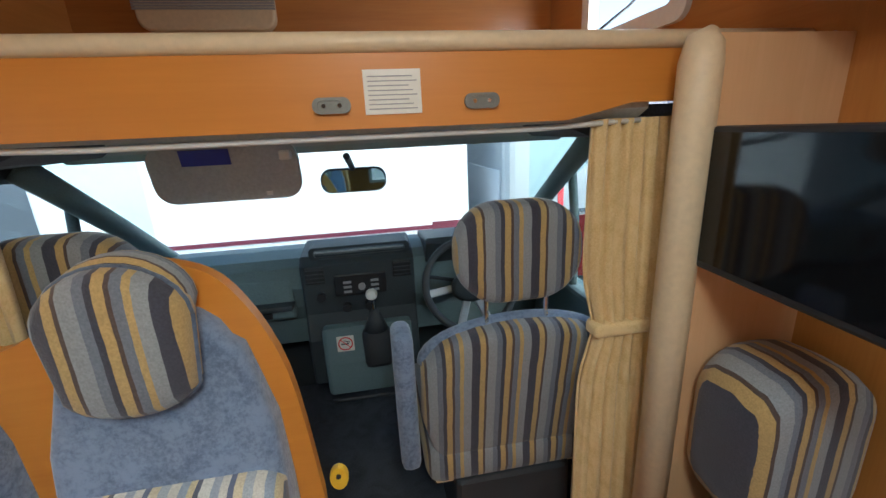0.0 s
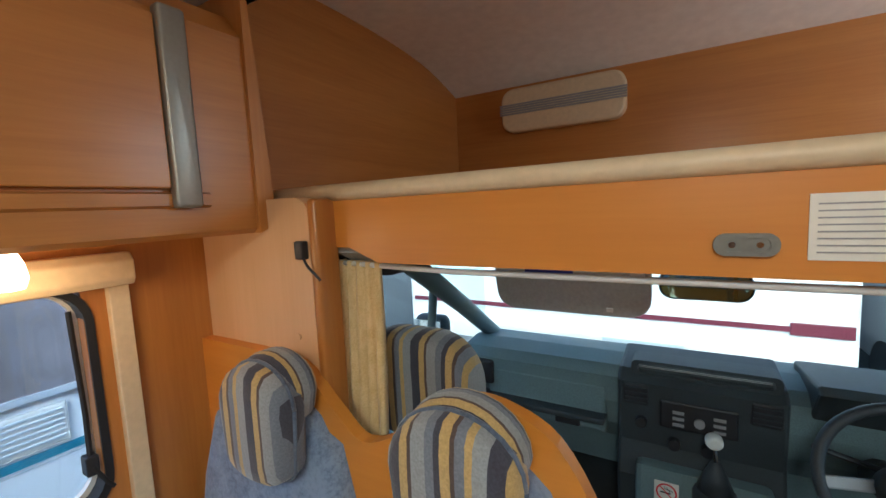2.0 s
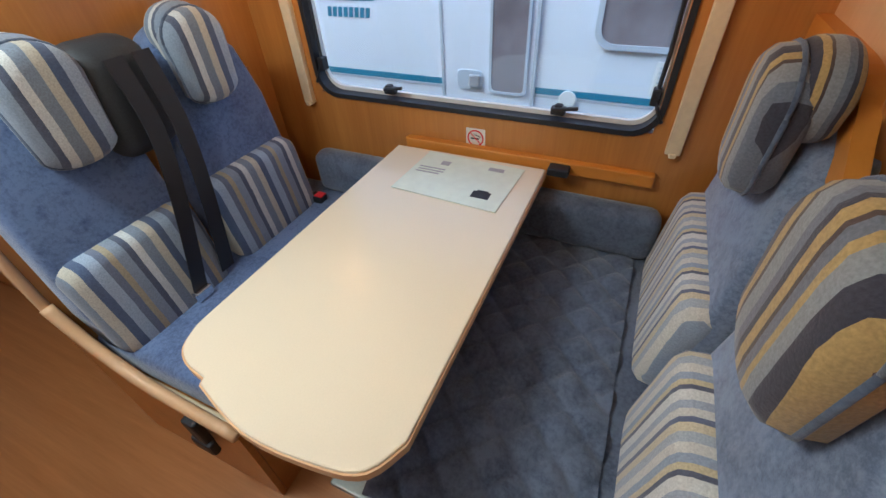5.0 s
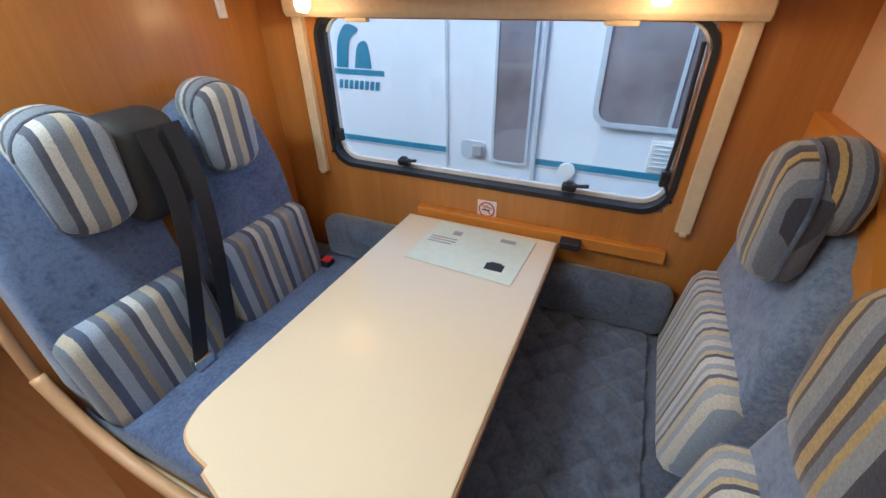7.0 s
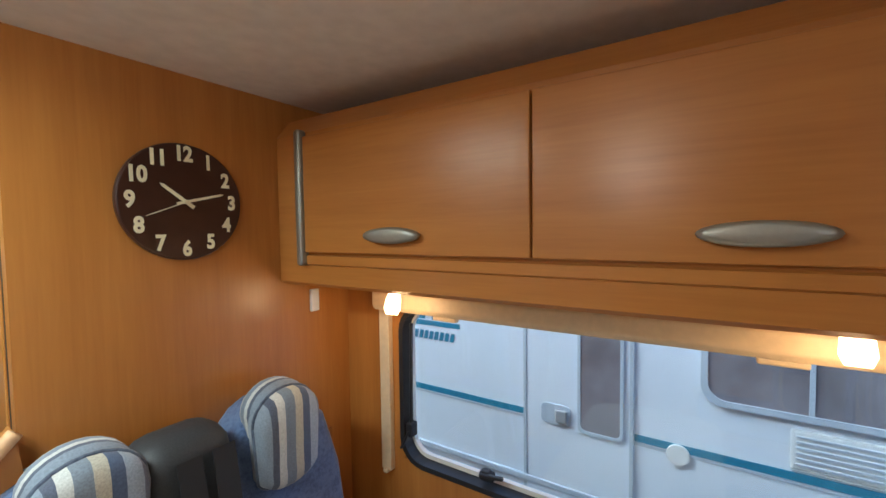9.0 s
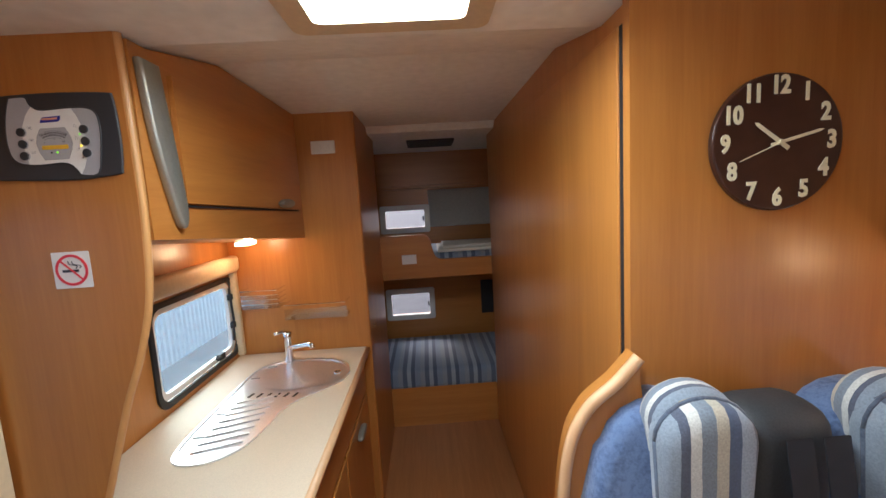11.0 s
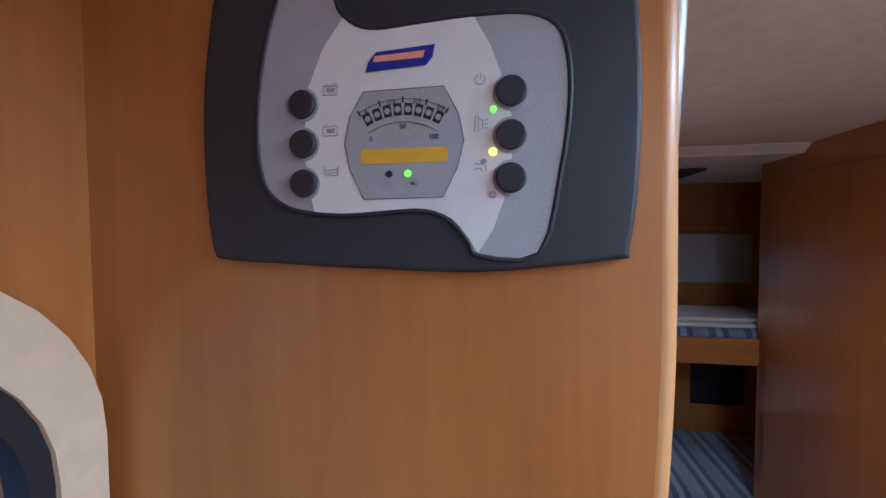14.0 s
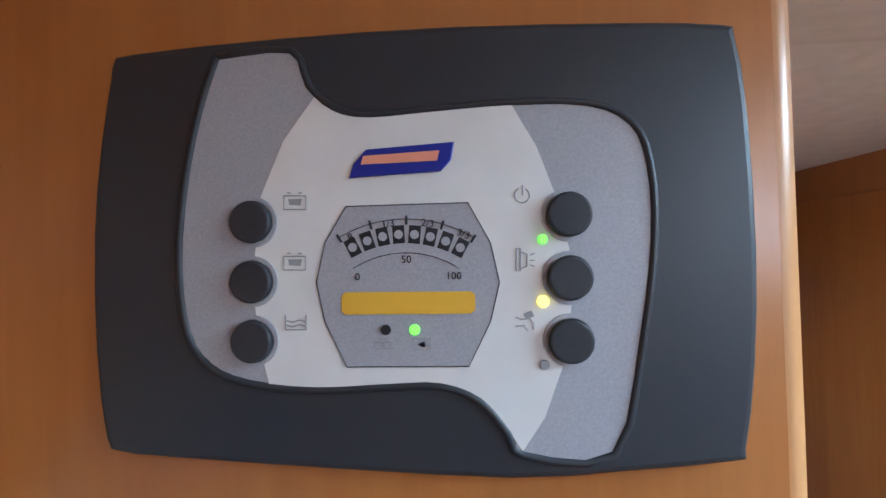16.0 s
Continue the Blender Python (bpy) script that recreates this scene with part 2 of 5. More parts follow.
M_YELLOW = plain("amber_yellow_plastic", (0.80, 0.48, 0.03), 0.4, 0, 60, 0.05, 0)
M_CHIPPED = chipped("chipped_red_and_blue_paint", (0.70, 0.07, 0.055), (0.20, 0.42, 0.55))
M_SILVERPR = plain("silver_print", (0.40, 0.40, 0.42), 0.45, 0, 900, 0.10, 0.02)
M_BADGE = plain("orange_print", (0.85, 0.36, 0.22), 0.4, 0, 60, 0.05, 0)
M_CHARSHEET = plain("grey_roof_sheet", (0.25, 0.29, 0.31), 0.5, 0, 20, 0.25, 0.1)
M_MAROON = plain("maroon_decal", (0.16, 0.03, 0.05), 0.35, 0, 40, 0.08, 0)
M_CASE = plain("charcoal_soft_plastic", (0.030, 0.033, 0.038), 0.5, 0, 900, 0.08, 0.02)
M_LEAF = plain("pale_green_paper", (0.70, 0.76, 0.62), 0.25, 0, 30, 0.04, 0.02)
M_PEWTER = plain("dark_pewter", (0.20, 0.195, 0.17), 0.45, 0.5, 120, 0.08)
M_SKYLIGHT = glass("milky_skylight_acrylic", (0.95, 1.0, 0.94), 0.06, 0.2)

G1, G2, G3 = (0.29, 0.31, 0.32), (0.17, 0.19, 0.23), (0.055, 0.055, 0.075)
OC, BR, LT = (0.50, 0.34, 0.13), (0.09, 0.06, 0.05), (0.66, 0.68, 0.65)
WARMSTRIPE = [(0.0, G1), (0.13, G3), (0.27, OC), (0.36, BR), (0.40, G1), (0.55, G2), (0.64, G3), (0.70, OC), (0.80, BR), (0.84, G2), (0.93, OC)]
COOLSTRIPE = [(0.0, (0.38, 0.47, 0.58)), (0.14, (0.09, 0.13, 0.22)), (0.25, (0.56, 0.53, 0.43)), (0.36, (0.22, 0.27, 0.33)),
              (0.50, LT), (0.60, (0.10, 0.12, 0.17)), (0.68, (0.27, 0.33, 0.40)), (0.82, (0.42, 0.36, 0.24)), (0.90, (0.16, 0.19, 0.26))]
BEDSTRIPE = [(0.0, (0.25, 0.33, 0.45)), (0.25, (0.10, 0.14, 0.22)), (0.42, (0.38, 0.45, 0.54)), (0.60, (0.13, 0.17, 0.25)), (0.8, (0.30, 0.36, 0.44))]
M_WARM = stripes("grey_ochre_striped_weave", WARMSTRIPE, 0.17)
M_WARMY = stripes("grey_ochre_striped_weave_over_the_top", WARMSTRIPE, 0.11, "y")
M_COOLY = stripes("blue_cream_striped_weave_over_the_top", COOLSTRIPE, 0.13, "y")
M_LIGHTSTRIPE = stripes("cream_blue_ochre_striped_weave", [(0.0, (0.62, 0.60, 0.52)), (0.12, (0.30, 0.36, 0.44)), (0.22, (0.60, 0.50, 0.30)), (0.30, (0.10, 0.11, 0.15)), (0.36, (0.66, 0.66, 0.60)), (0.50, (0.36, 0.40, 0.46)), (0.60, (0.62, 0.60, 0.52)), (0.70, (0.13, 0.15, 0.22)), (0.77, (0.62, 0.54, 0.36)), (0.88, (0.40, 0.44, 0.48))], 0.15)
M_COOL = stripes("blue_cream_striped_weave", COOLSTRIPE, 0.20)
M_BED = stripes("blue_striped_bedding", BEDSTRIPE, 0.16)


# ---- builders ----
ROOT = {}


def box(lo, hi, r=0.0, seg=2):
    bm = bmesh.new()
    bmesh.ops.create_cube(bm, size=1)
    for v in bm.verts:
        v.co = Vector([(a + b) / 2 + c * (b - a) for a, b, c in zip(lo, hi, v.co)])
    if r:
        bmesh.ops.bevel(bm, geom=bm.edges[:], offset=r, segments=seg, profile=0.5, affect="EDGES")
    return bm


def to3(axis, p, d):
    return {"x": (d, p[0], p[1]), "y": (p[0], d, p[1]), "z": (p[0], p[1], d)}[axis]


def prism(pts, axis, a, b, r=0.0, seg=2):
    """An outline in the two other axes, drawn out from a to b."""
    bm = bmesh.new()
    lo = [bm.verts.new(to3(axis, p, a)) for p in pts]
    hi = [bm.verts.new(to3(axis, p, b)) for p in pts]
    n = len(pts)
    caps = [bm.faces.new(lo), bm.faces.new(hi)]
    for i in range(n):
        bm.faces.new((lo[i], lo[(i + 1) % n], hi[(i + 1) % n], hi[i]))
    bmesh.ops.recalc_face_normals(bm, faces=bm.faces)
    if r:
        edges = {e for f in caps for e in f.edges}
        bmesh.ops.bevel(bm, geom=list(edges), offset=r, segments=seg, profile=0.5, affect="EDGES")
    return bm


def ring(outer, inner, axis, a, b):
    bm = bmesh.new()
    rows = [[bm.verts.new(to3(axis, p, d)) for p in pts] for pts, d in ((outer, a), (outer, b), (inner, b), (inner, a))]
    n = len(outer)
    for k in range(4):
        p, q = rows[k], rows[(k + 1) % 4]
        for i in range(n):
            bm.faces.new((p[i], p[(i + 1) % n], q[(i + 1) % n], q[i]))
    bmesh.ops.recalc_face_normals(bm, faces=bm.faces)
    return bm


def rrect(u0, v0, u1, v1, r, n=6):
    pts = []
    for cu, cv, a0 in ((u1 - r, v1 - r, 0), (u0 + r, v1 - r, 90), (u0 + r, v0 + r, 180), (u1 - r, v0 + r, 270)):
        for i in range(n + 1):
            a = radians(a0 + 90 * i / n)
            pts.append((cu + r * math.cos(a), cv + r * math.sin(a)))
    return pts


def ellipse(cu, cv, ru, rv, n=28, a0=0.0, a1=360.0):
    closed = a1 - a0 >= 360
    return [(cu + ru * math.cos(radians(a0 + (a1 - a0) * i / (n if closed else n - 1))),
             cv + rv * math.sin(radians(a0 + (a1 - a0) * i / (n if closed else n - 1)))) for i in range(n)]


def spline(pts, n=6):
    """A smooth line through the points."""
    out = []
    for i in range(len(pts) - 1):
        p0, p1, p2, p3 = pts[max(i - 1, 0)], pts[i], pts[i + 1], pts[min(i + 2, len(pts) - 1)]
        for k in range(n):
            t = k / n
            out.append(tuple(0.5 * (2 * b + (c - a) * t + (2 * a - 5 * b + 4 * c - d) * t * t + (3 * b - a - 3 * c + d) * t ** 3)
                             for a, b, c, d in zip(p0, p1, p2, p3)))
    return out + [tuple(pts[-1])]


def tube(path, radius, sides=8):
    bm = bmesh.new()
    path = [Vector(p) for p in path]
    rings = []
    for i, p in enumerate(path):
        d = (path[min(i + 1, len(path) - 1)] - path[max(i - 1, 0)]).normalized()
        s = d.orthogonal().normalized() if i == 0 else (s - d * s.dot(d)).normalized()
        w = d.cross(s)
        r = radius[i] if isinstance(radius, (list, tuple)) else radius
        rings.append([bm.verts.new(p + (s * math.cos(2 * math.pi * k / sides) + w * math.sin(2 * math.pi * k / sides)) * r) for k in range(sides)])
    for a, b in zip(rings, rings[1:]):
        for k in range(sides):
            bm.faces.new((a[k], a[(k + 1) % sides], b[(k + 1) % sides], b[k]))
    bm.faces.new(rings[0]), bm.faces.new(rings[-1])
    bmesh.ops.recalc_face_normals(bm, faces=bm.faces)
    return bm


def pillow(pts, axis, a, b, bulge=0.5, seg=4):
    """An outline drawn out like a padded cushion: its faces swell and its rim is rounded. The outline is about its own middle."""
    bm = bmesh.new()
    cu, cv = (sum(p[k] for p in pts) / len(pts) for k in (0, 1))
    n = len(pts)
    layers = []
    steps = [(-1.0, 0.0), (-0.99, 0.55), (-0.9, 0.82), (-0.6, 0.96), (0.0, 1.0), (0.6, 0.96), (0.9, 0.82), (0.99, 0.55), (1.0, 0.0)]
    for d, k in steps:
        k = 1 - (1 - k) * bulge if 0 < k else 0
        w = (a + b) / 2 + d * (b - a) / 2
        if k == 0:
            layers.append([bm.verts.new(to3(axis, (cu, cv), w))])
        else:
            layers.append([bm.verts.new(to3(axis, (cu + (p[0] - cu) * k, cv + (p[1] - cv) * k), w)) for p in pts])
    for p, q in zip(layers, layers[1:]):
        for i in range(n):
            j = (i + 1) % n
            if len(p) == 1:
                bm.faces.new((p[0], q[i], q[j]))
            elif len(q) == 1:
                bm.faces.new((p[i], p[j], q[0]))
            else:
                bm.faces.new((p[i], p[j], q[j], q[i]))
    bmesh.ops.recalc_face_normals(bm, faces=bm.faces)
    return bm


def join(*bms):
    out = bmesh.new()
    for bm in bms:
        me = bpy.data.meshes.new("tmp")
        bm.to_mesh(me)
        out.from_mesh(me)
        bpy.data.meshes.remove(me)
        bm.free()
    return out


def moved(bm, m):
    bmesh.ops.transform(bm, matrix=m, verts=bm.verts)
    return bm


def slab(lo, hi, axis, holes=()):
    """A wall with rectangular openings; lo and hi are 3D corners, holes are (u0, v0, u1, v1) in the wall's own axes."""
    i = "xyz".index(axis)
    iu, iv = [k for k in range(3) if k != i]
    us = sorted({lo[iu], hi[iu], *(h[0] for h in holes), *(h[2] for h in holes)})
    vs = sorted({lo[iv], hi[iv], *(h[1] for h in holes), *(h[3] for h in holes)})
    bm = bmesh.new()
    cell = lambda a, b: not any(h[0] <= (us[a] + us[a + 1]) / 2 <= h[2] and h[1] <= (vs[b] + vs[b + 1]) / 2 <= h[3] for h in holes)
    verts = {}

    def vert(a, b, d):
        if (a, b, d) not in verts:
            verts[a, b, d] = bm.verts.new(to3(axis, (us[a], vs[b]), d))
        return verts[a, b, d]
    nu, nv = len(us) - 1, len(vs) - 1
    inside = lambda a, b: 0 <= a < nu and 0 <= b < nv and cell(a, b)
    for a in range(nu):
        for b in range(nv):
            if not cell(a, b):
                continue
            for d in (lo[i], hi[i]):
                bm.faces.new([vert(a + p, b + q, d) for p, q in ((0, 0), (1, 0), (1, 1), (0, 1))])
            for (da, db), (p, q) in (((-1, 0), ((0, 0), (0, 1))), ((1, 0), ((1, 0), (1, 1))), ((0, -1), ((0, 0), (1, 0))), ((0, 1), ((0, 1), (1, 1)))):
                if not inside(a + da, b + db):
                    c, e = (a + p[0], b + p[1]), (a + q[0], b + q[1])
                    bm.faces.new((vert(*c, lo[i]), vert(*e, lo[i]), vert(*e, hi[i]), vert(*c, hi[i])))
    bmesh.ops.recalc_face_normals(bm, faces=bm.faces)
    return bm


def thing(name, at, label, category, kind="", group=""):
    ob = tagged(new(name), label, category, group, kind)
    ob.empty_display_size = 0.05
    ob.location = at
    ROOT[ob.name] = Vector(at)
    return ob


def part(name, bm, mat, parent=None, label="", smooth=False):
    me = bpy.data.meshes.new(name)
    if parent is not None:
        bmesh.ops.translate(bm, verts=bm.verts, vec=-ROOT[parent.name])
    bm.to_mesh(me)
    bm.free()
    me.materials.append(mat)
    if smooth:
        me.shade_smooth()
    ob = new(name, me)
    if parent is not None:
        ob.parent = parent
        ROOT[ob.name] = ROOT[parent.name]
    if label:
        ob["label"] = label
    return ob


def structure(name, bm, mat, label, category, smooth=False):
    ob = tagged(part(name, bm, mat, None, "", smooth), label, category, "", "structure")
    ROOT[ob.name] = Vector((0, 0, 0))
    return ob


def solid(name, bm, mat, label, category, group="", smooth=False):
    ob = tagged(part(name, bm, mat, None, "", smooth), label, category, group)
    ROOT[ob.name] = Vector((0, 0, 0))
    return ob


def soften(ob, width=0.004, seg=2):
    m = ob.modifiers.new("bevel", "BEVEL")
    m.width, m.segments, m.limit_method = width, seg, "ANGLE"
    return ob


def lettering(name, text, size, m, mat, parent, extrude=0.0006, bold=0.0):
    cu = bpy.data.curves.new(name, "FONT")
    cu.body, cu.size, cu.align_x, cu.align_y, cu.extrude, cu.resolution_u = text, size, "CENTER", "CENTER", extrude, 3
    cu.offset = bold
    tmp = bpy.data.objects.new("tmp", cu)
    me = bpy.data.meshes.new_from_object(tmp)
    bpy.data.objects.remove(tmp)
    me.name = name
    me.transform(m)
    bm = bmesh.new()
    bm.from_mesh(me)
    return part(name, bm, mat, parent)


XL, XR, YB, YF = -1.21, 1.04, -2.75, 3.25      # the inside of the living space
ZC, ZR, ZB = 2.01, 2.08, 2.045      # ceiling over the dinette, over the kitchen, over the bunks
ZW = 2.11

# ---- shell ----
structure("floor", box((XL - 0.05, YB - 0.05, -0.06), (XR + 0.05, 1.75, 0.0)), M_FLOOR, "brown wood-effect laminate floor, worn and slightly glossy", "floor")
structure("cab_floor", box((XL - 0.05, 1.75, -0.10), (XR + 0.05, 3.1, -0.02)), M_LINERDK, "dark grey carpeted cab floor beyond the living area", "floor")
structure("ground", box((-150, -150, -0.75), (150, 150, -0.6)), M_ROAD, "grey asphalt yard under an overcast sky", "ground")
WINL = (0.245, 0.89, 1.385, 1.37)
structure("wall_west", slab((XL - 0.03, YB, 0.0), (XL, 1.66, ZW), "x", [WINL]), M_WOOD, "orange-brown beech veneer side wall around the dinette window", "wall")
KWIN = (-1.21, 0.935, -0.60, 1.30)
DWIN = (-0.022, 0.945, 0.452, 1.682)
structure("wall_east", slab((XR, YB, 0.0), (XR + 0.03, 1.66, ZW), "x", [KWIN, DWIN]), M_WOOD, "beech veneer side wall with entrance door and kitchen window", "wall")
BW1, BW2 = (0.06, 1.405, 0.40, 1.555), (0.06, 0.63, 0.40, 0.82)
structure("wall_south", slab((XL, YB - 0.03, 0.0), (XR, YB, ZW), "y", [BW1, BW2]), M_WOODX, "dark beech veneer rear wall behind the bunk beds", "wall")
SKY = (-0.066, -0.06, 0.25, 0.40)
structure("ceiling", join(slab((XL - 0.03, -0.16, ZC), (XR + 0.03, 1.70, ZC + 0.03), "z", [SKY]),
                          prism([(-0.16, ZC), (-0.16, ZC + 0.03), (-0.50, ZR + 0.03), (-1.66, ZR + 0.03), (-1.66, ZB + 0.03), (YB - 0.03, ZB + 0.03), (YB - 0.03, ZB), (-1.70, ZB), (-1.70, ZR - 0.03), (-1.66, ZR), (-0.50, ZR)], "x", XL - 0.03, XR + 0.03)),
          M_CEIL, "off-white fabric-lined ceiling with a skylight opening", "ceiling")

# sleeping niche above the cab: side walls with a falling curved roof
NICHE = [(1.66, 1.56)] + [(3.05, 1.56), (3.20, 1.70)] + spline([(3.14, 2.11), (2.83, 2.215), (2.47, 2.255), (2.05, 2.265), (1.66, 2.265)], 4)
structure("wall_niche_west", prism(NICHE, "x", XL - 0.03, XL), M_WOODY, "brown veneer cheek of the sleeping niche over the cab", "wall")
NWIN = (2.15, 1.74, 2.70, 2.02)
structure("wall_niche_east", slab((XR, 1.66, 1.56), (XR + 0.03, 3.2, 2.29), "x", [NWIN]), M_WOODY, "brown veneer cheek of the sleeping niche with a small window", "wall")
structure("wall_niche_front", box((XL - 0.03, 3.12, 1.56), (XR + 0.03, 3.15, 2.125)), M_WOODX, "brown veneer front wall of the sleeping niche", "wall")
roofline = spline([(1.70, 2.245), (2.05, 2.245), (2.47, 2.235), (2.83, 2.195), (3.15, 2.10)], 4)
structure("ceiling_niche", join(prism(roofline + [(y, z + 0.03) for y, z in reversed(roofline)], "x", XL - 0.03, XR + 0.03),
                                box((XL - 0.03, 1.68, ZC), (XR + 0.03, 1.70, 2.275))), M_CEIL, "off-white lined ceiling sloping down over the sleeping niche", "ceiling")
structure("niche_floor", box((XL - 0.03, 1.73, 1.52), (XR + 0.03, 3.15, 1.56)), M_WOODX, "wooden bed base of the sleeping niche above the cab", "floor")

# ---- beam across the cab opening ----
beam = thing("overcab_beam", (-0.08, 1.72, 1.40), "orange laminate beam with cream padded top edge across the cab opening", "beam")
bot = [(-0.80, 1.435), (-0.74, 1.435), (-0.66, 1.403), (0.45, 1.400), (0.54, 1.418), (0.60, 1.432), (0.71, 1.432)]
part("fascia", prism([(-0.95, 1.435)] + bot + [(0.71, 1.545), (-0.95, 1.545)], "y", 1.709, 1.73), M_ORANGE, beam)
part("padded_edge", moved(tube([(x, 0, 0) for x in (-0.98, -0.5, 0.0, 0.5, 1.03)], 0.019, 12), pose(0, 1.713, 1.557)), M_CREAM, beam, "cream padded edge roll", True)
for x in (-0.035, 0.262):
    lamp = thing("spot_lamp", (x, 1.709, 1.446), "small pewter oval lamp set into the orange beam", "lamp", group="lamps on the beam")
    part("bezel", ring(rrect(x - 0.036, 1.431, x + 0.036, 1.461, 0.014), rrect(x - 0.026, 1.437, x + 0.026, 1.455, 0.008), "y", 1.700, 1.7085), M_PEWTER, lamp)
    part("lens", prism(rrect(x - 0.026, 1.437, x + 0.026, 1.455, 0.008), "y", 1.703, 1.7085), M_PEWTER, lamp)
    for s in (-0.015, 0.015):
        part("screw", prism(ellipse(x + s, 1.446, 0.004, 0.004, 10), "y", 1.7015, 1.703), M_CHROME, lamp)
note = thing("paper_notice", (0.085, 1.708, 1.427), "white printed instruction notice stuck on the beam", "notice")
part("sheet", box((0.028, 1.706, 1.427), (0.139, 1.7085, 1.509)), M_PAPER, note)
for i in range(8):
    part("line_of_print", box((0.036, 1.7050, 1.436 + i * 0.0085), (0.131 - (i % 3) * 0.008, 1.7062, 1.438 + i * 0.0085)), M_GREYINK, note)

# ---- dinette wall: window, blind frame, locker ----
win = tagged(new("window_1"), "long black-framed acrylic dinette window with rounded corners and latches", "window", "", "structure")
ROOT[win.name] = Vector((0, 0, 0))
part("gasket", ring(rrect(0.230, 0.876, 1.402, 1.392, 0.085), rrect(0.246, 0.892, 1.386, 1.376, 0.072), "x", XL - 0.035, XL + 0.006), M_DARK, win, "black rubber gasket")
part("inner_frame", ring(rrect(0.240, 0.888, 1.392, 1.382, 0.072), rrect(0.254, 0.906, 1.378, 1.370, 0.065), "x", XL - 0.05, XL - 0.035), M_WHITE, win, "white inner window frame")
part("pane", box((XL - 0.056, 0.24, 0.88), (XL - 0.052, 1.39, 1.39)), M_GLASS, win).visible_shadow = False
for y in (0.532, 1.115):
    part("latch", join(box((XL - 0.03, y - 0.022, 0.905), (XL - 0.005, y + 0.022, 0.93), 0.005), moved(box((-0.006, -0.045, -0.005), (0.006, 0.03, 0.005), 0.003), pose(XL + 0.004, y + 0.03, 0.933, 8)),
                       box((XL - 0.02, y - 0.010, 0.925), (XL + 0.002, y + 0.014, 0.94), 0.004)), M_DARK, win, "black plastic latch")
for y, s in ((0.262, 1), (1.368, -1)):
    part("stay_arm", join(tube([(XL - 0.02, y, 1.33), (XL - 0.018, y - s * 0.004, 1.1), (XL - 0.012, y, 0.99)], 0.006, 6),
                          box((XL - 0.03, y - 0.012, 0.965), (XL + 0.002, y + 0.012, 1.01), 0.004), tube([(XL, y, 0.985), (XL + 0.006, y - s * 0.02, 0.94), (XL + 0.006, y - s * 0.03, 0.925)], 0.005, 6)), M_DARK, win, "black window stay")
blind = thing("window_blind", (XL, 0.83, 0.84), "cream roller blind cassette and side guides around the window", "blind")
soften(part("cassette", prism([(XL, 1.375), (XL + 0.035, 1.375), (XL + 0.045, 1.39), (XL + 0.045, 1.43), (XL + 0.03, 1.448), (XL, 1.448)], "y", 0.155, 1.475), M_CREAM, blind))
for y in (0.162, 1.428):
    soften(part("side_guide", join(box((XL, y, 0.845), (XL + 0.022, y + 0.040, 1.375)), box((XL, y + 0.012, 0.838), (XL + 0.03, y + 0.03, 0.85))), M_CREAM, blind), 0.003)
for y in (0.42, 1.18):
    part("pull_tab", box((XL + 0.01, y - 0.04, 1.362), (XL + 0.03, y + 0.04, 1.376), 0.004), M_CREAM, blind)


def reading_lamp(y, z):
    lamp = thing("reading_lamp", (-1.08, y, z + 0.08), "lit warm frosted glass spotlight under the locker", "lamp", group="lamps under the locker")
    part("mount", moved(tube([(0, 0, 0.085), (0, 0, 0.045)], [0.014, 0.012], 12), pose(-1.08, y, z)), M_WHITE, lamp)
    part("shade", moved(tube([(0, 0, 0.048), (0, 0, 0.04), (0.006, 0, 0.02), (0.012, 0, -0.004), (0.016, 0, -0.02)], [0.010, 0.015, 0.021, 0.023, 0.016], 16), pose(-1.08, y, z)), M_LAMPGLASS, lamp, "glowing frosted glass shade", True)


reading_lamp(0.323, 1.415)
reading_lamp(1.255, 1.43)


def bow_handle(parent, y, z, x, length, side=1):
    pts = ellipse(y, z, length / 2, 0.019, 24)
    part("handle", pillow(pts, "x", x, x + 0.028 * side, 0.85), M_METAL, parent, "pewter bow handle", True)


locker = thing("overhead_locker", (XL, 0.8, 1.475), "long beech overhead locker with two lift-up doors above the dinette", "cabinet")
XF = -0.94
part("body", prism([(XL, 1.475), (XF - 0.02, 1.475), (XF - 0.006, 1.485), (XF - 0.006, 1.90), (XF - 0.05, 1.955), (XL, 1.99)], "y", 0.0, 1.635), M_WOODY, locker)
part("lower_rail", prism([(XF - 0.006, 1.535), (XF + 0.004, 1.54), (XF + 0.004, 1.562), (XF - 0.006, 1.566)], "y", 0.10, 1.53), M_WOODY, locker)
for y0, y1, hy in ((0.135, 0.781, 0.453), (0.785, 1.453, 1.125)):
    door = soften(part("door", box((XF - 0.005, y0, 1.572), (XF + 0.012, y1, 1.885)), M_WOODY, locker), 0.003)
    bow_handle(door, hy, 1.617, XF + 0.012, 0.163)
for y0, y1 in ((0.110, 0.133), (1.455, 1.505)):
    part("end_cap", prism(rrect(y0, 1.535, y1, 1.905, 0.0095), "x", XF - 0.005, XF + 0.022, 0.006), M_METAL, locker, "pewter end moulding", True)
part("curved_end", prism([(1.635, 1.475)] + spline([(1.66, 1.485), (1.678, 1.53), (1.665, 1.75), (1.650, 2.008)], 5) + [(1.635, 2.008)], "x", XL, XF + 0.004), M_WOOD, locker, "curved beech locker end")

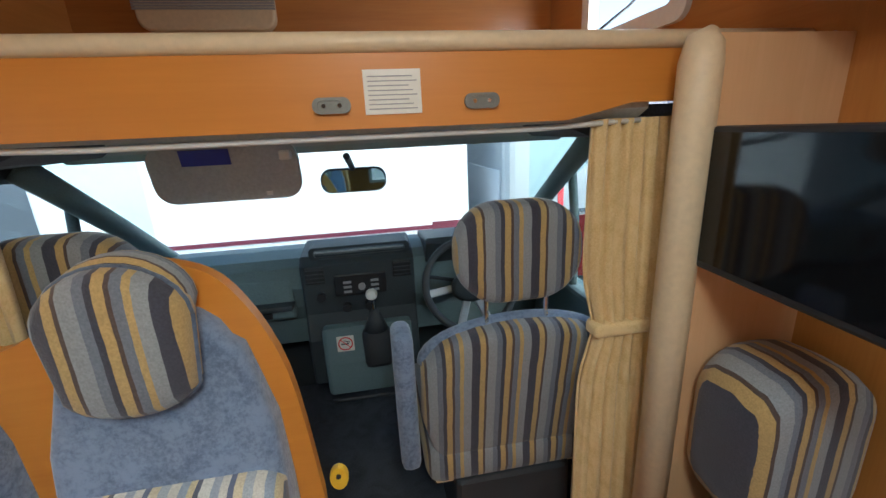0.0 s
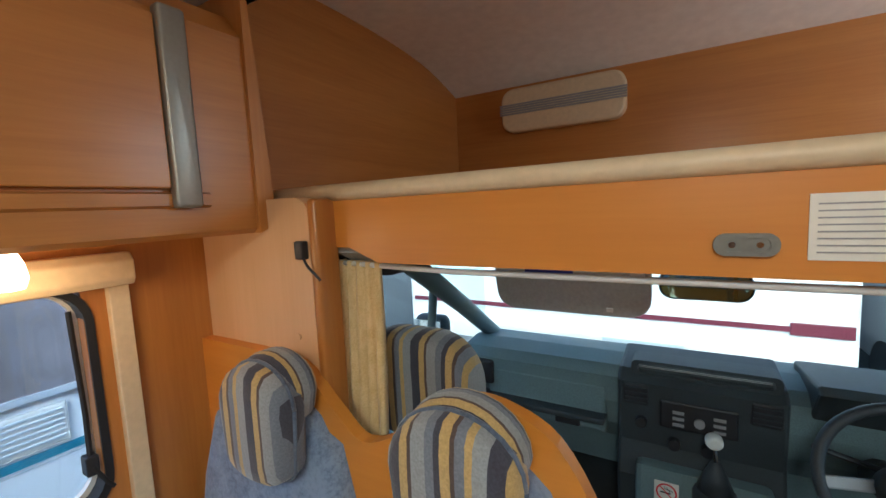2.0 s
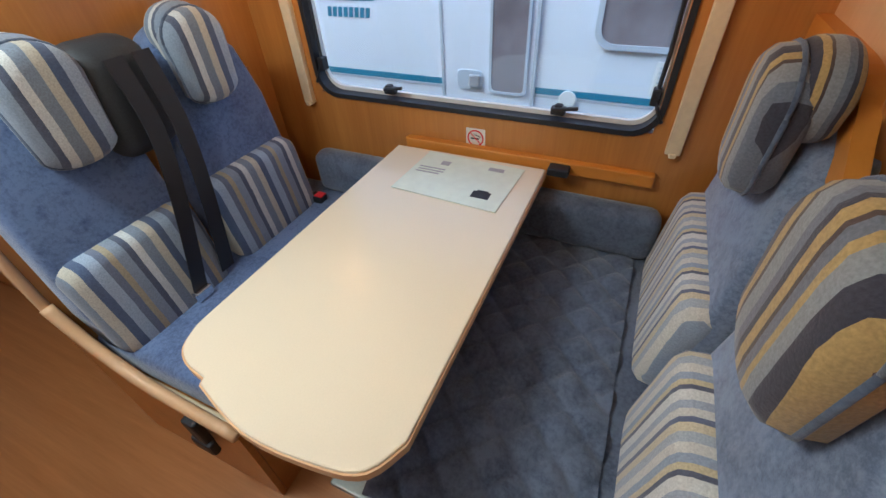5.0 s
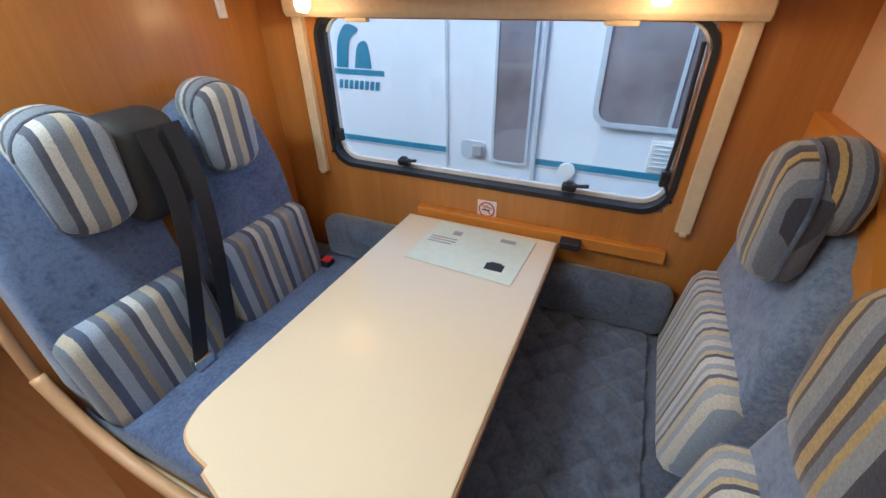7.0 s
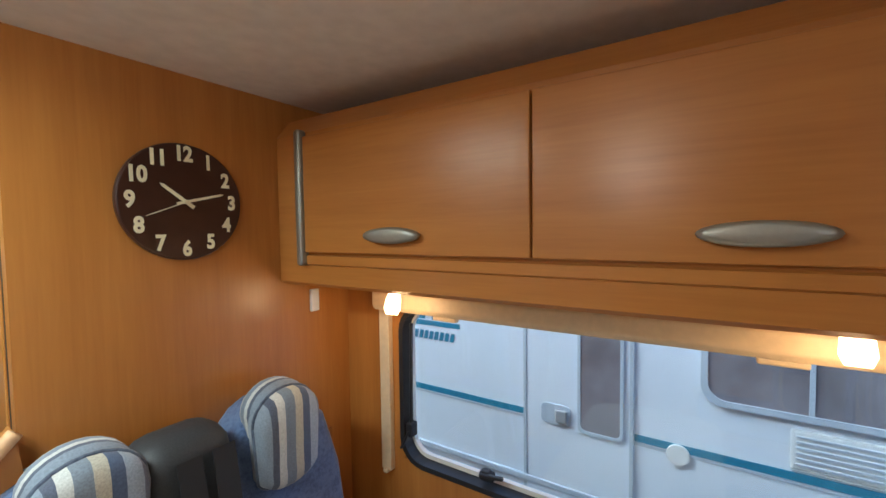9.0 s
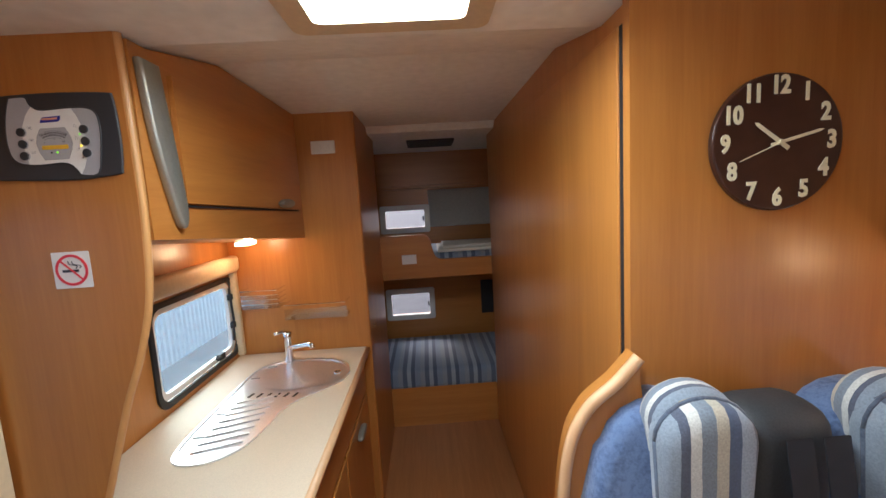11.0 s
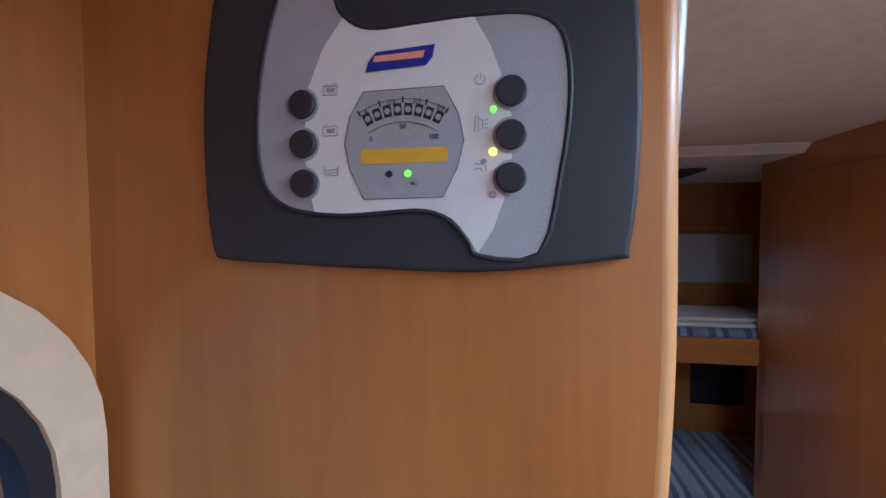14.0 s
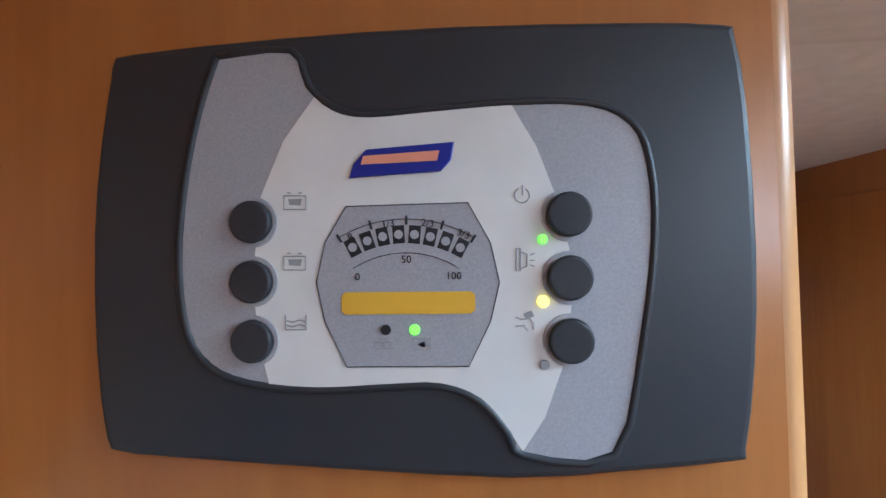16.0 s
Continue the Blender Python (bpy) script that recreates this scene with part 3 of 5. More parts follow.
ledge = solid("wall_ledge", box((XL, 0.60, 0.735), (XL + 0.03, 1.425, 0.775), 0.004), M_ORANGE, "orange laminate table rail fixed along the window wall", "ledge")
solid("table_bracket", box((XL + 0.001, 1.12, 0.742), (XL + 0.07, 1.185, 0.768), 0.005), M_DARK, "black plastic table bracket on the wall rail", "bracket")


def no_smoking(at, size, axis, side, label):
    """A square no-smoking label: red ring and bar over a small black cigarette."""
    u, d, v = at
    s = size / 2
    sign = thing("no_smoking_sticker", to3(axis, (u, v - s), d), label, "sticker")
    L = lambda k: (d + side * 0.0008 * k, d + side * (0.0008 * k + 0.0007))
    part("backing", prism(rrect(u - s, v - s, u + s, v + s, 0.003), axis, *L(0)), M_PAPER, sign)
    part("ring", ring(ellipse(u, v, s * 0.86, s * 0.86, 40), ellipse(u, v, s * 0.72, s * 0.72, 40), axis, *L(2)), M_RED, sign)
    f = -side if axis == "y" else side
    k = s * 0.07
    part("bar", prism([(u - f * s * 0.56, v + s * 0.56 - k), (u - f * s * 0.56 + f * k, v + s * 0.56), (u + f * s * 0.56, v - s * 0.56 + k), (u + f * s * 0.56 - f * k, v - s * 0.56)], axis, *L(3)), M_RED, sign)
    part("cigarette", prism([(u - f * s * 0.5, v - s * 0.12), (u + f * s * 0.35, v - s * 0.12), (u + f * s * 0.35, v + s * 0.02), (u - f * s * 0.5, v + s * 0.02)], axis, *L(1)), M_INK, sign)
    for q in (0.0, 0.2):
        pts = spline([(u + f * s * (0.42 - q), v + s * 0.08), (u + f * s * (0.5 - q), v + s * 0.22), (u + f * s * (0.1 - q), v + s * 0.32), (u + f * s * (0.05 - q), v + s * 0.5)], 4)
        part("smoke_curl", tube([to3(axis, p, d + side * 0.0014) for p in pts], 0.025 * s, 5), M_INK, sign)


no_smoking((0.857, XL + 0.0005, 0.797), 0.068, "x", 1, "small square no-smoking sticker on the veneer below the window")

# ---- table ----
table = thing("dinette_table", (-0.7, 0.85, 0.0), "cream laminate dinette table with a rounded free end", "table")
out = [(-1.165, 0.578), (-0.30, 0.578)] + spline([(-0.27, 0.58), (-0.222, 0.60), (-0.196, 0.64), (-0.185, 0.70)], 4) + spline([(-0.172, 0.705), (-0.135, 0.85), (-0.142, 1.00), (-0.165, 1.075), (-0.23, 1.113)], 4) + [(-1.165, 1.113)]
part("tabletop", prism(out, "z", 0.722, 0.750, 0.004), M_TABLE, table)
part("edge_trim", ring([(x * 1.0 + 0.003 * (1 if x > -1 else 0), y + (0.003 if y > 0.85 else -0.003)) for x, y in out], [(x - 0.001, y + (0.001 if y < 0.85 else -0.001)) for x, y in out], "z", 0.724, 0.744), M_PALE, table, "pale edge strip")
part("leg", join(box((-0.42, 0.80, 0.02), (-0.36, 0.90, 0.722), 0.01), box((-0.50, 0.72, 0.0), (-0.28, 0.98, 0.025), 0.008)), M_METAL, table, "grey metal folding leg")
leaf = thing("leaflet", (-1.05, 0.85, 0.7505), "cream printed information sheet lying on the table", "leaflet")
part("sheet", moved(box((-0.127, -0.171, 0), (0.127, 0.171, 0.003), 0.001), pose(-1.016, 0.876, 0.7505, 0, 0, -3)), M_LEAF, leaf)
for x0, x1, y0, y1, m in ((-1.12, -1.095, 0.77, 0.80, M_GREYINK), (-1.07, -1.064, 0.71, 0.80, M_GREYINK), (-1.055, -1.049, 0.71, 0.80, M_GREYINK), (-1.04, -1.034, 0.71, 0.79, M_GREYINK),
                          (-0.985, -0.95, 0.93, 0.985, M_INK), (-1.13, -1.11, 0.93, 0.98, M_GREYINK), (-0.992, -0.985, 0.94, 0.975, M_INK)):
    part("print_block", box((x0 + 0.02, y0 + 0.015, 0.7534), (x1 + 0.02, y1 + 0.015, 0.7541)), m, leaf)


# ---- dinette benches ----
def arch(x0, x1, z0, z1, waist=0.0):
    w, c = x1 - x0, (x0 + x1) / 2
    top = [(c + w / 2 * math.cos(radians(a)), z1 - w * 0.42 + w * 0.42 * math.sin(radians(a))) for a in range(0, 181, 15)]
    low = [(c + w * (0.46 - waist) * math.cos(radians(a)), z0 + w * 0.25 + w * 0.25 * math.sin(radians(a))) for a in range(195, 346, 15)]
    return top + low


SH = {1: 0.0, -1: -0.085}


def bench(facing, y_back, y_front, x0, x1, label, seat_mat, back_mat, lumbar_mat, head_mat, heads):
    """A two-place bench: base, seat cushion, two shoulders, striped lumbar band and headrest pillows. facing: +1 looks forward."""
    b = thing("dinette_bench", ((x0 + x1) / 2, (y_back + y_front) / 2, 0), label, "bench")
    f = facing
    lo, hi = sorted((y_back, y_front))
    part("base", box((x0, lo, 0.0), (x1, hi, 0.36)), M_WOODX, b)
    part("seat_trim", box((x1 - 0.012, lo, 0.36), (x1 + 0.012, hi, 0.40), 0.008), M_CREAM, b, "cream seat edge trim")
    part("seat_cushion", box((x0 + 0.005, lo + 0.02, 0.37), (x1 - 0.015, hi + 0.01, 0.50), 0.03, 3), seat_mat, b, "", True)
    for k, (a, c, top) in enumerate(heads):
        bm = prism([(a + 0.01, 0.46), (c - 0.01, 0.46), (c, 0.62), (c - 0.012, top - 0.26), (c - 0.05, top - 0.10)] + [((a + c) / 2 + (c - a) * 0.33 * math.cos(radians(t)), top - 0.10 + 0.10 * math.sin(radians(t))) for t in range(10, 171, 20)] +
                   [(a + 0.05, top - 0.10), (a + 0.012, top - 0.26), (a, 0.62)], "y", -0.055, 0.055, 0.025, 3)
        for v in bm.verts:
            lean = 0.13 - 0.10 * (v.co.z - 0.46) / 0.8
            v.co.y = y_back + f * (lean + SH[f]) + v.co.y
        part("backrest", bm, back_mat, b, "", True)
        bm = pillow(rrect(a + 0.002, 0.47, c - 0.002, 0.78, 0.05), "y", -0.05, 0.05, 0.5)
        for v in bm.verts:
            v.co.y = y_back + f * (0.185 + SH[f] - 0.10 * (v.co.z - 0.46) / 0.8) + v.co.y
        part("lumbar_pad", bm, lumbar_mat, b, "striped lumbar cushion", True)
    for a, c, z0, z1, yc, depth in head_mat[2]:
        pad = arch(a, c, z0, z1)
        h = part("headrest", moved(pillow(pad, "y", -0.042, 0.042, 0.8, 7), pose(0, yc, 0)), head_mat[0], b, "striped padded headrest", True)
        cap = arch(a + 0.008, c - 0.006, z0 + 0.42 * (z1 - z0), z1 + 0.012)
        lo, hi = sorted((yc, yc - f * depth))
        part("wrap", prism(cap, "y", lo, hi, 0.028, 4), head_mat[1], h, "striped cover wrapped over the top", True)
        part("piping", tube([(x, yc, z) for x, z in pad + pad[:1]], 0.0045, 6), M_SLATE, h, "dark piped seam", True)
    return b


rear = bench(1, 0.0, 0.60, XL + 0.005, -0.215, "blue plush dinette bench with striped lumbar cushions and seat belts", M_BLUE, M_BLUE, M_COOL,
             (M_COOL, M_COOLY, [(-0.530, -0.350, 0.970, 1.240, 0.150, 0.085), (-0.930, -0.750, 0.980, 1.232, 0.150, 0.085)]), [(-0.60, -0.225, 1.20), (-1.06, -0.655, 1.19)])
board = [(-1.08, 0.36), (-0.195, 0.36)] + spline([(-0.196, 0.62), (-0.202, 0.90), (-0.222, 1.09), (-0.262, 1.18), (-0.325, 1.235), (-0.372, 1.285)], 5) + [(-0.40, 1.02), (-1.08, 1.0)]
part("back_board", prism(board, "y", 0.002, 0.05), M_WOOD, rear, "beech back board")
lip = [(x, 0.055, z) for x, z in board[2:-2]]
part("edge_lip", tube(lip, 0.013, 8), M_PALE, rear, "pale rounded edge lip", True)
part("side_rail", tube(spline([(-0.196, 0.06, 0.66), (-0.196, 0.14, 0.54), (-0.196, 0.30, 0.44), (-0.196, 0.60, 0.40)], 5), 0.017, 8), M_PALE, rear, "pale rounded seat side rail", True)
part("end_panel", prism([(0.0, 0.0), (0.60, 0.0), (0.60, 0.39), (0.30, 0.43), (0.14, 0.53), (0.06, 0.65), (0.0, 0.7)], "x", -0.213, -0.195), M_WOODX, rear, "beech end panel")
belt_box = part("belt_housing", moved(box((-0.10, -0.09, -0.20), (0.10, 0.06, 0.085), 0.06, 4), pose(-0.607, 0.11, 1.12)), M_CHAR, rear, "charcoal plastic belt reel housing", True)
for xa, xb, dz in ((-0.59, -0.47, 0.0), (-0.66, -0.58, 0.0)):
    pts = [(xa, 0.19, 1.17), (xa, 0.215, 1.0), (xa * 0.6 + xb * 0.4, 0.235, 0.8), (xb, 0.235, 0.53)]
    bm = bmesh.new()
    prev = None
    for x, y, z in spline(pts, 4):
        cur = [bm.verts.new((x + o, y + e, z)) for o, e in ((-0.024, 0), (0.024, 0), (0.024, -0.003), (-0.024, -0.003))]
        if prev:
            for k in range(4):
                bm.faces.new((prev[k], prev[(k + 1) % 4], cur[(k + 1) % 4], cur[k]))
        prev = cur
    part("seat_belt", bm, M_DARK, rear, "black seat belt webbing")
part("belt_tongue", box((-0.50, 0.225, 0.50), (-0.44, 0.25, 0.54), 0.006), M_CHROME, rear)
buckle = part("buckle", box((-1.075, 0.20, 0.495), (-1.03, 0.26, 0.525), 0.006), M_DARK, rear)
part("release_button", box((-1.07, 0.225, 0.524), (-1.035, 0.263, 0.531), 0.003), M_RED, buckle, "red release button")
part("hanging_belt", join(box((-0.19, 0.42, 0.28), (-0.165, 0.47, 0.40), 0.008), box((-0.186, 0.40, 0.24), (-0.160, 0.48, 0.30), 0.01)), M_DARK, rear, "black belt end hanging")

front = bench(-1, 1.61, 1.00, XL + 0.005, -0.17, "grey-blue plush dinette bench with striped headrests and quilted seat", M_SLATE, M_GREYBLUE, M_LIGHTSTRIPE,
              (M_WARM, M_WARMY, [(-0.512, -0.288, 0.948, 1.212, 1.545, 0.075), (-0.945, -0.745, 0.972, 1.222, 1.535, 0.08)]), [(-0.60, -0.19, 1.12), (-1.17, -0.665, 1.13)])
quilt = bmesh.new()
rows = []
for j in range(61):
    y = 0.995 + 0.44 * j / 60
    row = []
    for i in range(121):
        x = -1.198 + 1.005 * i / 120
        puff = abs(math.sin((x + y) * math.pi / 0.115) * math.sin((x - y + 0.03) * math.pi / 0.115)) ** 0.4
        edge = min(1.0, (y - 0.995) / 0.03, (-0.193 - x) / 0.03)
        row.append(quilt.verts.new((x, y, 0.480 + 0.018 * max(edge, 0.0) ** 0.5 + 0.022 * puff + 0.003 * math.sin(23 * x + 9 * y))))
    rows.append(row)
for p, q in zip(rows, rows[1:]):
    for i in range(120):
        quilt.faces.new((p[i], p[i + 1], q[i + 1], q[i]))
part("quilted_cover", quilt, M_SLATE, front, "slate cover quilted in diamonds", True)
solid("wall_bolster", box((XL + 0.002, 0.19, 0.50), (XL + 0.10, 1.48, 0.675), 0.04, 3), M_SLATE, "dark slate plush bolster along the window wall", "cushion", smooth=True)

# wavy orange partition behind the front bench, pale panel above it
wave = [(XL, 0.0), (-0.14, 0.0)] + spline([(-0.142, 0.62), (-0.175, 0.94), (-0.25, 1.125), (-0.34, 1.185), (-0.44, 1.185), (-0.55, 1.10), (-0.66, 1.05), (-0.74, 1.105), (-0.84, 1.185), (-1.0, 1.197)], 5) + [(XL, 1.197)]
part_wall = thing("wavy_partition", (-0.7, 1.64, 0), "wavy orange laminate partition behind the dinette bench", "partition")
part("panel", prism(wave, "y", 1.625, 1.655), M_ORANGE, part_wall)
part("pale_panel", prism([(XL, 0.9), (-0.80, 0.9), (-0.80, 1.40)] + spline([(-0.795, 1.50), (-0.81, 1.535), (-0.84, 1.55)], 4) + [(XL, 1.55)], "y", 1.6555, 1.70), M_PALE, part_wall, "pale beech upper panel")
part("edge_post", box((-0.805, 1.652, 1.0), (-0.778, 1.72, 1.545), 0.01, 3), M_WOOD, part_wall, "brown veneer edge", True)
part("cap_screw", prism(ellipse(-0.86, 1.235, 0.007, 0.007, 12), "y", 1.652, 1.656), M_PALE, part_wall)
hook = thing("key_hook", (-0.82, 1.654, 1.41), "small black plug hook with a dangling cable", "hook")
part("plug", box((-0.832, 1.636, 1.415), (-0.806, 1.655, 1.455), 0.004), M_DARK, hook)
part("cable", tube(spline([(-0.815, 1.645, 1.42), (-0.80, 1.643, 1.40), (-0.78, 1.643, 1.385), (-0.772, 1.65, 1.37)], 4), 0.003, 6), M_DARK, hook)

# ---- wardrobe block with clock ----
wardrobe = thing("wardrobe", (-0.8, -0.9, 0), "tall beech veneer wardrobe and washroom block beside the corridor", "wardrobe")
part("front_panel", box((XL, -0.03, 0.0), (-0.383, -0.002, ZC)), M_WOOD, wardrobe)
part("side_panel", prism([(-0.03, 0.0), (-0.03, ZC), (-0.16, ZC), (-0.50, ZR), (-1.66, ZR), (-1.70, ZB), (-1.99, ZB), (-1.99, 0.0)], "x", -0.413, -0.395), M_WOOD, wardrobe)
part("side_door", box((-0.395, -1.90, 0.05), (-0.380, -0.05, 1.965), 0.003), M_WOOD, wardrobe)
part("edge_gasket", box((-0.392, -0.048, 0.05), (-0.384, -0.030, 1.965)), M_DARK, wardrobe, "black door gasket")
part("back_panel", box((XL, -1.99, 0.0), (-0.413, -1.97, ZC)), M_WOOD, wardrobe)
clock = thing("wall_clock", (-0.683, 0.0, 1.565), "round dark brown wall clock with ivory numerals and hands", "clock")
C = (-0.683, 1.703)
part("face", prism(ellipse(*C, 0.138, 0.138, 64), "y", -0.001, 0.016, 0.004), M_BROWN, clock, "", False)
for n in range(1, 13):
    a = radians(90 - 30 * n)
    at = Matrix.Translation((C[0] - 0.112 * math.cos(a), 0.0168, C[1] + 0.112 * math.sin(a))) @ Matrix.Rotation(math.pi, 4, "Z") @ Matrix.Rotation(math.pi / 2, 4, "X")
    lettering("numeral", str(n), 0.044, at @ Matrix.Diagonal((0.92, 1.12, 1, 1)), M_IVORY, clock, 0.0012, 0.0016)


def clock_hand(name, degrees, length, back, width, y):
    a = radians(degrees)
    d, s = Vector((-math.sin(a), math.cos(a))), Vector((math.cos(a), math.sin(a)))
    c = Vector(C)
    pts = [c - d * back - s * width, c + d * length * 0.9 - s * width * 0.8, c + d * length, c + d * length * 0.9 + s * width * 0.8, c - d * back + s * width]
    part(name, prism([tuple(p) for p in pts], "y", y, y + 0.0015), M_IVORY, clock)


clock_hand("hour_hand", 307, 0.068, 0.022, 0.0045, 0.020)
clock_hand("minute_hand", 76, 0.092, 0.022, 0.0035, 0.022)
clock_hand("second_hand", 248, 0.095, 0.02, 0.001, 0.024)
part("pin", prism(ellipse(*C, 0.005, 0.005, 12), "y", 0.016, 0.026), M_IVORY, clock)
solid("wall_switch", box((-1.075, 0.0, 1.375), (-1.045, 0.012, 1.446), 0.003), M_WHITE, "narrow white switch on the veneer beside the locker", "switch")

# skylight
skyl = tagged(new("window_2"), "square milky acrylic skylight in the ceiling", "window", "", "structure")
ROOT[skyl.name] = Vector((0, 0, 0))
part("window_frame", ring(rrect(-0.116, -0.11, 0.30, 0.45, 0.03), rrect(-0.064, -0.058, 0.248, 0.398, 0.02), "z", ZC - 0.012, ZC + 0.03), M_CREAM, skyl)
part("pane", box((-0.08, -0.08, ZC + 0.045), (0.28, 0.42, ZC + 0.05), 0), M_SKYLIGHT, skyl).visible_shadow = False

dome = thing("ceiling_lamp", (0.12, 0.80, ZC - 0.04), "round lit ceiling lamp with a white rim", "lamp")
part("rim", moved(tube([(0.095 * math.cos(a * math.pi / 16), 0.095 * math.sin(a * math.pi / 16), 0) for a in range(33)], 0.010, 8), pose(0.12, 0.80, ZC - 0.010)), M_WHITE, dome, "", True)
part("diffuser", prism(ellipse(0.12, 0.80, 0.088, 0.088, 32), "z", ZC - 0.016, ZC - 0.001, 0.004), M_LAMPGLASS, dome)

# ---- cab ----
CX = -0.07
structure("cab_headliner", join(prism([(1.735, 1.42), (1.78, 1.395), (2.0, 1.40), (2.12, 1.375), (2.18, 1.345), (2.20, 1.40), (1.75, 1.52), (1.735, 1.52)], "x", -0.80, 0.66)), M_LINER, "grey moulded headliner over the cab seats", "trim")
for s in (-1, 1):
    x = CX + s * 0.74
    structure("trim_cab_" + ("east" if s > 0 else "west"), prism([(x - 0.02, 1.43), (x + s * 0.45, 1.43), (x + s * 0.45, 1.33), (x + s * 0.1, 1.345), (x - s * 0.12, 1.362), (x - s * 0.2, 1.395)][::s], "y", 1.79, 2.2), M_LINERDK, "dark grey felt trim at the cab roof", "trim")


def pillar(x0, y0, z0, x1, y1, z1, w, name, label):
    structure(name, tube([(x0, y0, z0), ((x0 + x1) / 2, (y0 + y1) / 2 - 0.02, (z0 + z1) / 2 + 0.02), (x1, y1, z1)], w, 10), M_DASH, label, "pillar", True)


for s, n in ((-1, "west"), (1, "east")):
    pillar(CX + s * 0.80, 2.10, 1.35, CX + s * 0.90, 3.05, 0.80, 0.038, "windscreen_pillar_" + n, "grey-green plastic windscreen pillar")
    pillar(CX + s * 0.90, 2.42, 1.25, CX + s * 0.93, 2.42, 0.72, 0.018, "quarter_post_" + n, "dark window post of the cab door")
    structure("trim_door_" + n, box((CX + s * 0.95 - 0.05, 1.76, 0.0), (CX + s * 0.95 + 0.05, 3.05, 0.72), 0.02), M_DASH, "grey-green plastic cab door lining", "trim")
    structure("trim_cant_" + n, tube([(CX + s * 0.86, 1.70, 1.38), (CX + s * 0.84, 2.15, 1.345)], 0.04, 8), M_DASHDK, "dark grey roof rail above the cab door", "trim", True)
    g = structure("window_cab_" + n, box((CX + s * 0.955 - 0.002, 1.76, 0.70), (CX + s * 0.955 + 0.002, 3.0, 1.36)), M_SCREEN, "clear side window of the cab", "window")
    g.visible_shadow = False
ws = structure("windscreen", prism([(2.14, 1.365), (3.10, 0.80), (3.106, 0.80), (2.146, 1.365)], "x", -0.98, 0.86), M_SCREEN, "wide raked windscreen of the cab", "window")
ws.visible_shadow = False
structure("bonnet_wall", box((-1.0, 3.08, -0.5), (0.88, 3.12, 0.80)), M_DASHDK, "dark scuttle under the windscreen", "wall")

dash = thing("dashboard", (CX, 2.75, 0.28), "grey-green plastic dashboard with dark centre console", "dashboard")
prof = [(3.06, 0.82), (3.0, 0.862), (2.82, 0.885), (2.70, 0.872), (2.655, 0.84), (2.66, 0.74), (2.69, 0.64), (2.74, 0.56), (2.78, 0.42), (3.06, 0.42)]
part("body", prism(prof, "x", -0.99, 0.85, 0.006), M_DASH, dash)
part("console_block", prism([(2.9, 0.90), (2.66, 0.885), (2.615, 0.85), (2.63, 0.62), (2.60, 0.50), (2.62, 0.27), (2.9, 0.27)], "x", -0.315, 0.185, 0.012), M_DASHDK, dash, "dark centre console")
part("lower_console", prism([(2.9, 0.56), (2.565, 0.57), (2.55, 0.40), (2.56, 0.24), (2.9, 0.24)], "x", -0.25, 0.15, 0.02), M_DASH, dash)
part("top_tray", ring(rrect(-0.27, 0.868, 0.17, 0.925, 0.02), rrect(-0.25, 0.880, 0.15, 0.913, 0.014), "y", 2.64, 2.74), M_DASHDK, dash, "hooded tray on the dash top")
part("tray_lip", box((-0.245, 2.66, 0.893), (0.145, 2.665, 0.899)), M_GREYINK, dash)
for x0 in (-0.295, 0.085):
    v = part("air_vent", box((x0, 2.612, 0.765), (x0 + 0.085, 2.63, 0.845), 0.008), M_DARK, dash, "black louvred air vent")
    for k in range(4):
        part("louvre", box((x0 + 0.006, 2.606, 0.776 + k * 0.018), (x0 + 0.079, 2.612, 0.780 + k * 0.018)), M_CHAR, v)
radio = part("radio", box((-0.175, 2.612, 0.70), (0.055, 2.632, 0.80), 0.006), M_DARK, dash, "black car radio with pale buttons")
for k in range(3):
    for i in range(2):
        part("button", box((-0.135 + i * 0.12, 2.608, 0.715 + k * 0.022), (-0.100 + i * 0.12, 2.612, 0.725 + k * 0.022)), M_GREYINK, radio)
part("knob", prism(ellipse(-0.055, 0.74, 0.016, 0.016, 16), "y", 2.602, 2.612), M_GREYINK, radio)
for x in (-0.235, -0.13, -0.03):
    part("heater_knob", prism(ellipse(x, 0.645 + (0.06 if x < -0.2 else 0), 0.02, 0.02, 18), "y", 2.600, 2.635, 0.003), M_DARK, dash)
part("glovebox", box((-0.86, 2.655, 0.60), (-0.36, 2.70, 0.80), 0.015), M_DASH, dash, "closed glovebox lid")
part("glovebox_handle", box((-0.56, 2.648, 0.61), (-0.46, 2.66, 0.64), 0.006), M_DARK, dash)
for x0 in (-0.93, 0.70):
    part("side_vent", box((x0, 2.645, 0.72), (x0 + 0.10, 2.665, 0.83), 0.012), M_DARK, dash, "black side vent")
part("passenger_shelf", box((-0.95, 2.60, 0.66), (-0.36, 2.70, 0.685), 0.008), M_DASHDK, dash)
part("instrument_hood", prism([(2.92, 0.90), (2.60, 0.935), (2.575, 0.915), (2.66, 0.80), (2.92, 0.80)], "x", 0.24, 0.66, 0.01), M_DASHDK, dash, "hood over the instruments")
no_smoking((-0.15, 2.5485, 0.50), 0.075, "y", -1, "faded square no-smoking sticker on the centre console")

